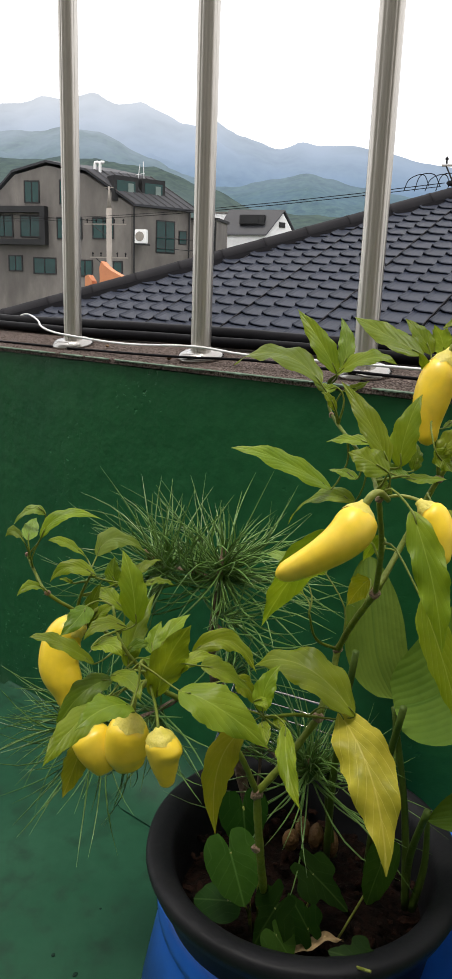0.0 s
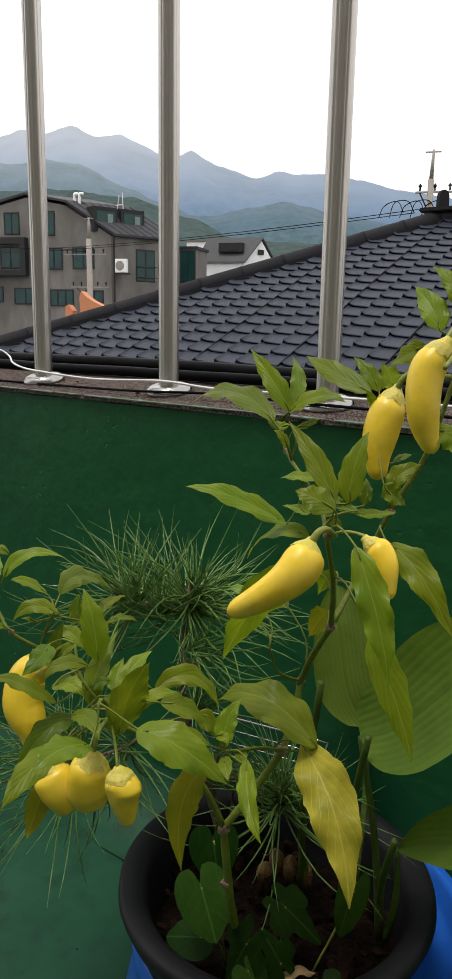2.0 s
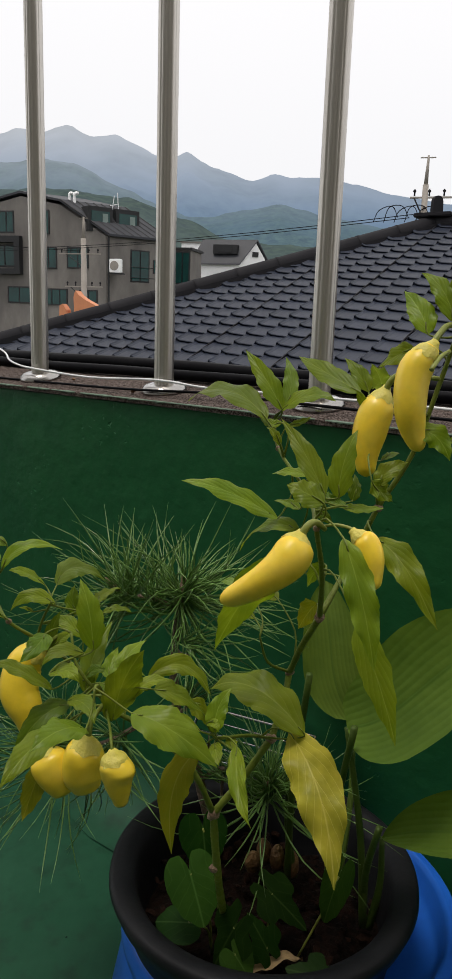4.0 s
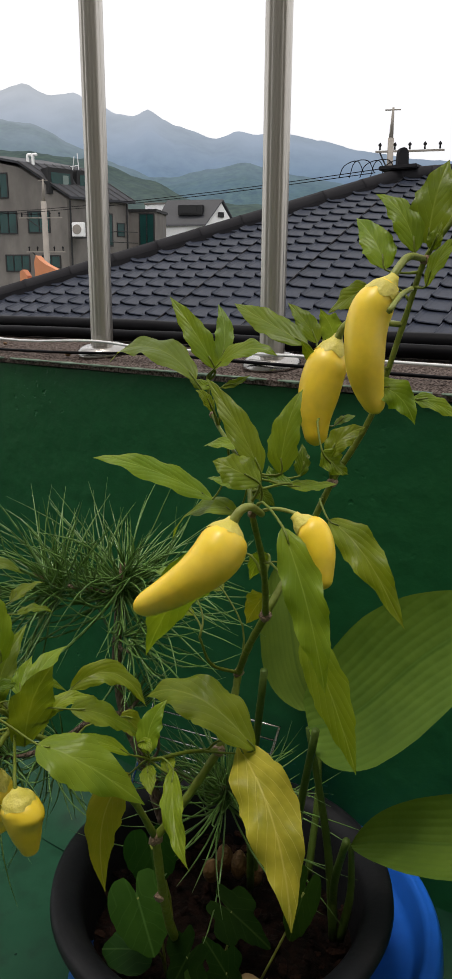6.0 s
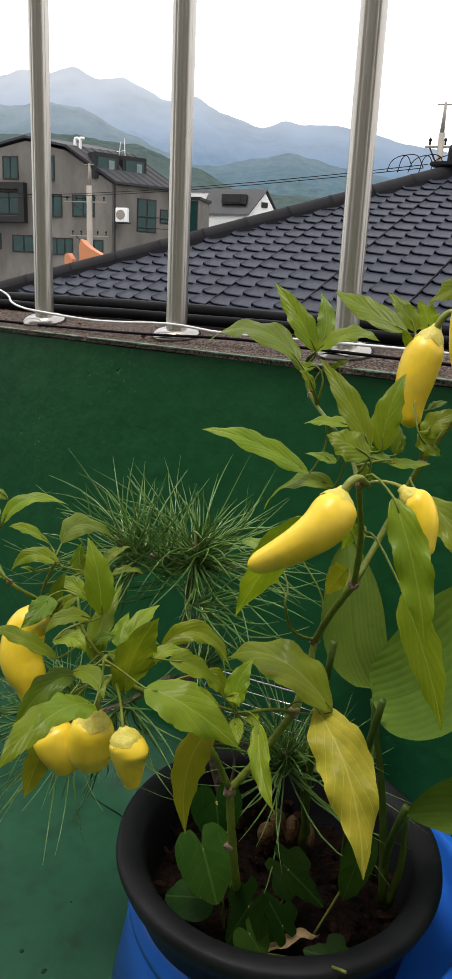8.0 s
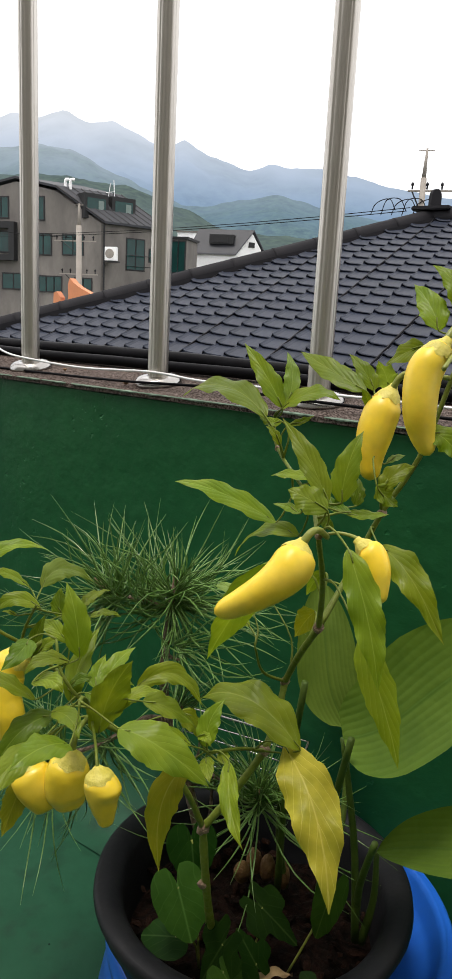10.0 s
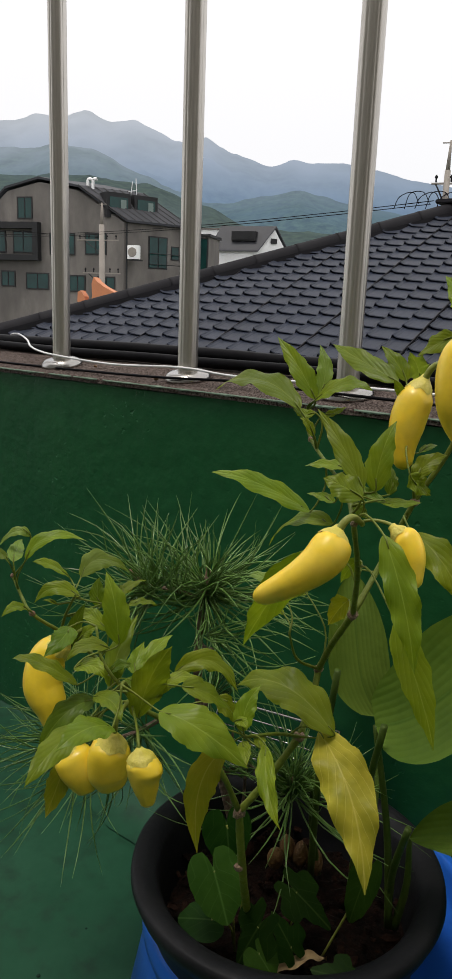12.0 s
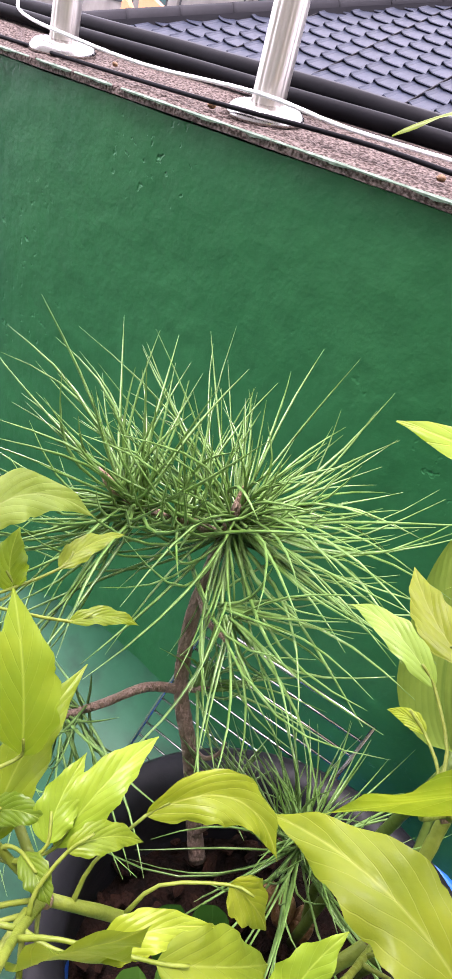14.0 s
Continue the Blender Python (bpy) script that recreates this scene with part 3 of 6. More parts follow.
def joint(p, r):
    bm = bmesh.new()
    bmesh.ops.create_icosphere(bm, subdivisions=2, radius=r * 0.72, matrix=Matrix.Translation(p))
    for v in bm.verts:
        v.co += (v.co - Vector(p)) * 0.45 * noise.noise(v.co * 260)
    world_part("stem_joint", bm, M_NODE, pepper_plant, "brown knobbly stem joint")


SOIL, NODE_A, NODE_B = (0.332, 1.053, 0.735), (0.334, 0.979, 0.904), (0.372, 0.995, 0.963)
NODE_D, NODE_C, TOP_2, TOP_1 = (0.379, 1.022, 1.004), (0.406, 0.955, 1.077), (0.407, 0.9, 1.15), (0.366, 1.0, 1.177)
HUB, L_JOIN, L_FORK, L_TOP = (0.272, 0.935, 1.0), (0.19, 0.985, 1.02), (0.174, 0.972, 1.037), (0.149, 0.989, 1.057)
stem([SOIL, (0.338, 0.995, 0.82), (0.336, 0.982, 0.87), NODE_A], 0.0052, 0.0045)
stem([NODE_A, (0.352, 0.985, 0.93), NODE_B], 0.0042, 0.004)
stem([NODE_B, (0.377, 1.012, 0.985), NODE_D], 0.004, 0.0037)
stem([NODE_D, (0.391, 0.99, 1.04), NODE_C], 0.0036, 0.0032)
stem([NODE_C, (0.409, 0.925, 1.115), TOP_2], 0.0028, 0.0022)
stem([TOP_2, (0.396, 0.94, 1.16), TOP_1, (0.361, 1.01, 1.195)], 0.002, 0.0014)
stem([NODE_C, (0.42, 0.985, 1.105), (0.436, 0.99, 1.144), (0.455, 0.99, 1.181), (0.469, 0.99, 1.231), (0.477, 0.985, 1.261), (0.488, 0.985, 1.278), (0.494, 0.985, 1.292)], 0.003, 0.0018, n=28)
stem([(0.436, 0.99, 1.144), (0.43, 0.985, 1.18), (0.424, 0.99, 1.205)], 0.0018, 0.0012)
stem([NODE_A, (0.322, 0.965, 0.944), (0.298, 0.955, 0.975), HUB], 0.0036, 0.0028)
stem([HUB, (0.245, 0.955, 1.008), (0.215, 0.975, 1.015), L_JOIN], 0.0026, 0.0023)
stem([L_JOIN, L_FORK, (0.16, 0.98, 1.048), L_TOP], 0.0022, 0.0017)
stem([L_JOIN, (0.2, 0.975, 1.04), (0.213, 0.965, 1.06)], 0.002, 0.0013)
stem([HUB, (0.278, 0.9, 1.035), (0.284, 0.88, 1.045)], 0.0022, 0.0016)
stem([HUB, (0.25, 0.93, 1.03), (0.24, 0.94, 1.05)], 0.002, 0.0014)
stem([NODE_B, (0.36, 0.965, 0.98), (0.345, 0.938, 0.99)], 0.0021, 0.0016)
stem([NODE_D, (0.366, 1.0, 1.02), (0.362, 0.985, 1.045)], 0.0019, 0.0012)
for p_, r_ in ((NODE_A, 0.0066), (NODE_B, 0.0058), (NODE_D, 0.0048), (NODE_C, 0.005), (L_FORK, 0.0036), (L_TOP, 0.0028), ((0.436, 0.99, 1.144), 0.004), ((0.335, 0.983, 0.855), 0.0052), (TOP_2, 0.0032), (HUB, 0.004), ((0.477, 0.985, 1.261), 0.0035), (TOP_1, 0.0026)):
    joint(p_, r_)

LEAF_LABELS = {"yellowing": "hanging leaf turning yellow-green", "yellow": "large drooping yellow leaf", "pale": "pale young leaf"}


def ease(v, a=0.68, b=1.12):
    """Half-width of a leaf along its length: rounded at the foot, drawn out to a point."""
    m = a / (a + b)
    return (v / m) ** a * ((1 - v) / (1 - m)) ** b if 0 < v < 1 else 0.0


def leaf(base, middle, tip, width, tone, face=0.4, fold=0.55, wave=0.04):
    """A pepper leaf whose midrib passes through three points, on a stalk to the nearest stem.
    face: 0 looks out of the plant, 1 lies flat; fold: how far the halves close along the midrib."""
    base, middle, tip = Vector(base), Vector(middle), Vector(tip)
    ctrl = middle * 2 - (base + tip) / 2
    length = (middle - base).length + (tip - middle).length
    r_ = random.Random(int(base.x * 9000 + tip.z * 7000))
    ph, fr, lean, tuck, odd = r_.uniform(0, 6), r_.uniform(15, 22), r_.uniform(-0.2, 0.2), r_.uniform(0.02, 0.12), r_.uniform(-0.35, 0.35)
    axis = (tip - base).normalized()
    out = LEFT_EYE - middle
    out = (out - axis * out.dot(axis)).normalized()
    up = Vector((0, 0, 1)) - axis * axis.z
    up = up.normalized()
    if up.dot(out) < -0.2:
        up = -up
    n0 = (out * (1 - face) + up * face).normalized()
    n_long, n_side = 34, 7
    bm = bmesh.new()
    uv = bm.loops.layers.uv.new("UVMap")
    grid_, tex = [], {}
    for i in range(n_long + 1):
        v = i / n_long
        p = base * (1 - v) ** 2 + ctrl * 2 * v * (1 - v) + tip * v * v
        d = ((ctrl - base) * (1 - v) + (tip - ctrl) * v).normalized()
        n = (n0 - d * n0.dot(d)).normalized()
        n = Matrix.Rotation(lean * (v - 0.4) * 4, 3, d) @ n
        side = d.cross(n).normalized()
        shape = ease(v)
        hw = max(shape, 0.02) * width * 0.46
        row = []
        for j in range(-n_side, n_side + 1):
            u = j / n_side
            edge = abs(u)
            ang = fold * (1 + odd * (1 if u > 0 else -1)) * 0.75 * (1 - 0.35 * v)
            h = math.sin(ang) * edge ** 1.15 * hw - (0.35 * fold + 0.12) * edge ** 2.6 * hw * 0.8
            h += 1.35 * wave * width * edge ** 2 * math.sin(fr * v + ph + (2.1 if u > 0 else 0)) * min(1, 4 * v * (1 - v) + 0.1)
            h -= tuck * length * max(0.0, v - 0.72) ** 2 * 4
            w = u * hw * (1 - (1 - math.cos(ang)) * edge * 0.5) * (1 + edge ** 3 * (0.05 * math.sin(v * 31 + ph * 3 + u * 1.7) + 0.09 * noise.noise((v * 9, u * 1.5, ph * 5)) + 0.07 * noise.noise((v * 24, u, ph * 9))))
            vert = bm.verts.new(p + side * w + n * h)
            tex[vert] = (0.5 + u * 0.5 * (shape * 0.9 + 0.1), v)
            row.append(vert)
        grid_.append(row)
    for a, b in zip(grid_, grid_[1:]):
        for k in range(len(a) - 1):
            f_ = bm.faces.new((a[k], a[k + 1], b[k + 1], b[k]))
            f_.smooth = True
            for lp in f_.loops:
                lp[uv].uv = tex[lp.vert]
    ob = leaf_ob("leaf", pepper_plant, bm, LEAF[tone], LEAF_LABELS.get(tone, ""))
    near = min(STEM_POINTS, key=lambda q: (q - base).length + 0.6 * max(0.0, (q - base).dot(axis)))
    gap = (near - base).length
    if gap > 0.002:
        ax = (ctrl - base).normalized()
        bend = (base + near) / 2 - ax * min(gap * 0.18, 0.01) + Vector((0, 0, min(0.004, gap * 0.1)))
        pet = world_part("petiole", tube(curve_points([near, bend, base, base + ax * 0.008], 9), [0.0009, 0.0008, 0.0007, 0.0006, 0.00058, 0.00056, 0.00055, 0.00055, 0.0005, 0.0004], 7), M_STEM, pepper_plant)
        pet.parent = ob
        pet.matrix_parent_inverse = Matrix.Translation(pepper_plant.location)
    return ob


leaf((0.167, 0.977, 1.076), (0.182, 0.985, 1.093), (0.206, 1.000, 1.089), 0.0138, "green", 0.50)
leaf((0.157, 0.977, 1.073), (0.152, 0.990, 1.078), (0.147, 1.008, 1.081), 0.0131, "pale", 0.10)
leaf((0.163, 0.992, 1.089), (0.153, 0.987, 1.093), (0.139, 0.985, 1.080), 0.0092, "pale", 0.50)
leaf((0.154, 0.977, 1.071), (0.152, 0.968, 1.082), (0.148, 0.962, 1.079), 0.0111, "pale", 0.50)
leaf((0.202, 0.977, 1.067), (0.192, 0.967, 1.079), (0.181, 0.962, 1.081), 0.0102, "green", 0.50)
leaf((0.214, 0.969, 1.057), (0.198, 0.961, 1.064), (0.184, 0.958, 1.052), 0.0133, "green", 0.45)
leaf((0.177, 0.962, 1.044), (0.175, 0.948, 1.052), (0.170, 0.938, 1.047), 0.0095, "green", 0.50)
leaf((0.200, 0.962, 1.052), (0.197, 0.957, 1.056), (0.193, 0.954, 1.057), 0.0037, "green", 0.40)
leaf((0.207, 0.985, 1.065), (0.213, 1.006, 1.073), (0.227, 1.035, 1.055), 0.0181, "pale", 0.35, wave=0.05)
leaf((0.216, 1.000, 1.038), (0.212, 1.002, 1.048), (0.211, 1.008, 1.058), 0.0138, "green", 0.20)
leaf((0.224, 1.015, 1.042), (0.228, 1.027, 1.047), (0.236, 1.042, 1.048), 0.0098, "green", 0.40, wave=0.07)
leaf((0.254, 0.945, 1.037), (0.252, 0.944, 1.064), (0.243, 0.950, 1.086), 0.0203, "green", 0.15, fold=0.3)
leaf((0.242, 0.989, 1.046), (0.252, 0.995, 1.049), (0.261, 1.004, 1.043), 0.0073, "green", 0.60, wave=0.08)
leaf((0.235, 0.969, 1.034), (0.220, 0.971, 1.044), (0.207, 0.977, 1.040), 0.0127, "green", 0.40)
leaf((0.208, 0.968, 1.017), (0.212, 0.966, 1.036), (0.218, 0.969, 1.052), 0.0124, "deep", 0.25)
leaf((0.216, 0.962, 1.026), (0.224, 0.960, 1.036), (0.232, 0.962, 1.040), 0.0102, "green", 0.40)
leaf((0.220, 0.942, 1.046), (0.221, 0.927, 1.043), (0.214, 0.915, 1.035), 0.0167, "deep", 0.30, wave=0.06)
leaf((0.256, 0.925, 1.044), (0.246, 0.911, 1.050), (0.237, 0.902, 1.042), 0.0125, "green", 0.45)
leaf((0.242, 0.908, 1.024), (0.225, 0.893, 1.043), (0.210, 0.885, 1.048), 0.0139, "green", 0.50, wave=0.06)
leaf((0.257, 0.900, 1.023), (0.277, 0.881, 1.033), (0.289, 0.869, 1.029), 0.0135, "green", 0.35)
leaf((0.238, 0.912, 1.033), (0.254, 0.904, 1.041), (0.264, 0.900, 1.036), 0.0145, "lime", 0.40)
leaf((0.253, 0.935, 1.010), (0.252, 0.950, 1.030), (0.257, 0.973, 1.049), 0.0172, "green", 0.20, fold=0.75)
leaf((0.270, 0.935, 1.023), (0.268, 0.943, 1.030), (0.269, 0.954, 1.038), 0.0127, "green", 0.25)
leaf((0.271, 0.938, 1.018), (0.277, 0.951, 1.034), (0.284, 0.969, 1.039), 0.0143, "green", 0.35)
leaf((0.279, 0.919, 1.002), (0.292, 0.907, 1.039), (0.306, 0.904, 1.061), 0.0256, "green", 0.50, wave=0.05)
leaf((0.277, 0.931, 1.030), (0.284, 0.939, 1.031), (0.292, 0.950, 1.020), 0.0096, "green", 0.50)
leaf((0.295, 0.915, 1.023), (0.304, 0.921, 1.033), (0.318, 0.931, 1.030), 0.0113, "lime", 0.50, wave=0.06)
leaf((0.288, 0.962, 1.014), (0.310, 0.976, 1.020), (0.330, 0.981, 0.996), 0.0186, "lime", 0.45, wave=0.06, fold=0.9)
leaf((0.308, 0.917, 1.030), (0.324, 0.929, 1.021), (0.336, 0.949, 0.998), 0.0197, "green", 0.50)
leaf((0.308, 0.878, 1.034), (0.334, 0.875, 1.029), (0.361, 0.881, 1.006), 0.0269, "green", 0.40, fold=0.25)
leaf((0.318, 0.965, 0.998), (0.326, 0.967, 0.992), (0.335, 0.973, 0.974), 0.0155, "lime", 0.40)
leaf((0.344, 0.938, 0.994), (0.344, 0.943, 1.009), (0.351, 0.952, 1.021), 0.0160, "green", 0.25)
leaf((0.338, 0.938, 1.000), (0.344, 0.934, 1.003), (0.348, 0.931, 0.999), 0.0079, "lime", 0.40)
leaf((0.344, 0.936, 0.988), (0.348, 0.925, 0.988), (0.352, 0.917, 0.984), 0.0107, "lime", 0.10)
leaf((0.356, 0.935, 0.986), (0.353, 0.946, 0.985), (0.351, 0.962, 0.981), 0.0092, "lime", 0.20)
leaf((0.337, 0.927, 1.000), (0.321, 0.909, 1.017), (0.309, 0.896, 1.011), 0.0120, "lime", 0.50)
leaf((0.399, 0.971, 0.983), (0.362, 0.977, 1.010), (0.320, 1.000, 0.993), 0.0333, "lime", 0.55, fold=0.45, wave=0.06)
leaf((0.387, 0.978, 0.980), (0.415, 0.940, 0.960), (0.430, 0.912, 0.915), 0.0367, "yellow", 0.00, fold=0.2, wave=0.10)
leaf((0.330, 0.946, 0.974), (0.316, 0.936, 0.947), (0.317, 0.933, 0.900), 0.0243, "yellowing", 0.00, fold=0.8, wave=0.05)
leaf((0.360, 0.932, 0.991), (0.367, 0.908, 0.979), (0.379, 0.890, 0.964), 0.0147, "lime", 0.00, fold=1.1, wave=0.12)
leaf((0.353, 1.008, 1.063), (0.336, 1.015, 1.072), (0.321, 1.027, 1.067), 0.0115, "pale", 0.40)
leaf((0.365, 1.038, 1.054), (0.350, 1.051, 1.059), (0.339, 1.069, 1.065), 0.0172, "lime", 0.15)
leaf((0.386, 1.000, 1.090), (0.368, 1.009, 1.092), (0.352, 1.023, 1.088), 0.0152, "lime", 0.50)
leaf((0.384, 0.942, 1.117), (0.359, 0.948, 1.088), (0.334, 0.968, 1.038), 0.0298, "green", 0.45, fold=0.35)
leaf((0.389, 0.962, 1.131), (0.364, 0.976, 1.128), (0.340, 1.000, 1.102), 0.0150, "green", 0.50)
leaf((0.373, 0.972, 1.135), (0.343, 0.955, 1.154), (0.314, 0.948, 1.161), 0.0187, "green", 0.45, fold=0.45)
leaf((0.390, 0.954, 1.147), (0.381, 0.960, 1.149), (0.370, 0.969, 1.148), 0.0075, "green", 0.50)
leaf((0.411, 0.896, 1.165), (0.400, 0.895, 1.171), (0.390, 0.896, 1.174), 0.0180, "green", 0.35, fold=0.2)
leaf((0.398, 0.954, 1.168), (0.383, 0.960, 1.169), (0.367, 0.972, 1.165), 0.0112, "green", 0.55)
leaf((0.410, 0.905, 1.167), (0.398, 0.910, 1.188), (0.380, 0.923, 1.207), 0.0139, "green", 0.25, fold=0.4)
leaf((0.414, 0.941, 1.159), (0.416, 0.942, 1.180), (0.422, 0.950, 1.200), 0.0173, "green", 0.15, fold=0.45)
leaf((0.361, 0.982, 1.198), (0.327, 1.012, 1.213), (0.281, 1.058, 1.202), 0.0206, "green", 0.60, wave=0.07)
leaf((0.368, 0.998, 1.203), (0.355, 1.003, 1.223), (0.337, 1.015, 1.242), 0.0154, "green", 0.25)
leaf((0.370, 1.000, 1.206), (0.372, 1.005, 1.222), (0.366, 1.015, 1.238), 0.0125, "pale", 0.10, wave=0.06)
leaf((0.368, 0.996, 1.203), (0.387, 0.983, 1.215), (0.406, 0.977, 1.214), 0.0173, "green", 0.55)
leaf((0.370, 0.988, 1.196), (0.361, 0.991, 1.195), (0.353, 0.996, 1.200), 0.0083, "green", 0.40)
leaf((0.374, 0.988, 1.194), (0.382, 0.989, 1.197), (0.389, 0.992, 1.201), 0.0069, "green", 0.50)
leaf((0.371, 0.981, 1.182), (0.367, 0.978, 1.190), (0.362, 0.977, 1.194), 0.0072, "green", 0.40)
leaf((0.420, 0.990, 1.218), (0.396, 1.002, 1.229), (0.373, 1.023, 1.239), 0.0174, "green", 0.40, fold=0.35)
leaf((0.424, 1.000, 1.218), (0.417, 1.004, 1.229), (0.406, 1.012, 1.239), 0.0129, "green", 0.30)
leaf((0.431, 1.038, 1.217), (0.429, 1.023, 1.227), (0.424, 1.012, 1.235), 0.0163, "pale", 0.20, fold=0.5, wave=0.1)
leaf((0.425, 0.992, 1.206), (0.421, 0.987, 1.214), (0.417, 0.985, 1.220), 0.0071, "green", 0.30)
leaf((0.451, 0.992, 1.247), (0.440, 0.994, 1.242), (0.429, 1.000, 1.234), 0.0158, "green", 0.35)
leaf((0.435, 0.966, 1.163), (0.442, 0.969, 1.173), (0.453, 0.976, 1.178), 0.0147, "green", 0.30, wave=0.06)
leaf((0.432, 0.962, 1.167), (0.438, 0.965, 1.160), (0.446, 0.972, 1.153), 0.0137, "green", 0.30, wave=0.1)
leaf((0.436, 0.992, 1.175), (0.441, 0.997, 1.178), (0.447, 1.004, 1.179), 0.0059, "pale", 0.40)
leaf((0.420, 0.938, 1.155), (0.411, 0.941, 1.157), (0.407, 0.946, 1.162), 0.0085, "deep", 0.30)
leaf((0.417, 0.938, 1.154), (0.429, 0.948, 1.152), (0.441, 0.962, 1.151), 0.0085, "green", 0.50)
leaf((0.424, 0.875, 1.153), (0.437, 0.860, 1.124), (0.445, 0.858, 1.089), 0.0181, "green", 0.00, fold=0.5, wave=0.11)
leaf((0.433, 0.892, 1.102), (0.447, 0.883, 1.073), (0.460, 0.885, 1.034), 0.0187, "lime", 0.00, fold=0.35, wave=0.05)
leaf((0.437, 0.960, 1.131), (0.457, 0.942, 1.119), (0.477, 0.932, 1.086), 0.0205, "lime", 0.15, fold=0.5, wave=0.12)
leaf((0.409, 0.938, 1.118), (0.403, 0.944, 1.111), (0.397, 0.954, 1.096), 0.0111, "green", 0.30)
leaf((0.399, 1.000, 1.069), (0.392, 1.009, 1.058), (0.383, 1.023, 1.038), 0.0188, "yellowing", 0.10, fold=0.6)
leaf((0.458, 0.985, 1.256), (0.452, 0.993, 1.270), (0.441, 1.008, 1.283), 0.0182, "green", 0.25)
leaf((0.472, 0.985, 1.264), (0.465, 0.990, 1.282), (0.451, 1.000, 1.294), 0.0158, "green", 0.30)
leaf((0.478, 0.988, 1.268), (0.480, 0.991, 1.289), (0.486, 1.000, 1.309), 0.0250, "green", 0.10, fold=0.3)
leaf((0.479, 0.977, 1.265), (0.481, 0.976, 1.271), (0.483, 0.977, 1.278), 0.0083, "green", 0.20)
leaf((0.478, 0.977, 1.248), (0.484, 0.971, 1.262), (0.495, 0.969, 1.271), 0.0124, "green", 0.40)
leaf((0.456, 0.951, 1.202), (0.468, 0.947, 1.198), (0.476, 0.946, 1.185), 0.0162, "green", 0.20, fold=0.4, wave=0.14)
leaf((0.474, 0.954, 1.196), (0.486, 0.952, 1.194), (0.501, 0.954, 1.185), 0.0102, "green", 0.40, wave=0.06)
leaf((0.285, 0.865, 1.027), (0.282, 0.839, 1.040), (0.274, 0.819, 1.037), 0.0203, "green", 0.45, fold=0.3)
leaf((0.263, 0.877, 1.019), (0.257, 0.848, 1.017), (0.251, 0.827, 1.006), 0.0180, "green", 0.40, fold=0.3)
leaf((0.251, 0.915, 1.012), (0.238, 0.897, 1.008), (0.226, 0.885, 0.986), 0.0187, "deep", 0.40)
leaf((0.243, 0.892, 0.982), (0.236, 0.890, 0.961), (0.224, 0.896, 0.931), 0.0165, "yellowing", 0.00, fold=0.4)
leaf((0.250, 0.938, 1.018), (0.259, 0.937, 1.027), (0.268, 0.938, 1.026), 0.0098, "deep", 0.40)
leaf((0.355, 1.000, 1.052), (0.349, 1.003, 1.053), (0.343, 1.008, 1.048), 0.0060, "lime", 0.30)
leaf((0.265, 0.931, 1.021), (0.273, 0.926, 1.022), (0.278, 0.923, 1.019), 0.0086, "deep", 0.30)
leaf((0.399, 0.938, 1.153), (0.407, 0.937, 1.148), (0.412, 0.938, 1.143), 0.0078, "deep", 0.30)
leaf((0.421, 0.962, 1.153), (0.422, 0.964, 1.161), (0.421, 0.969, 1.169), 0.0092, "deep", 0.20)


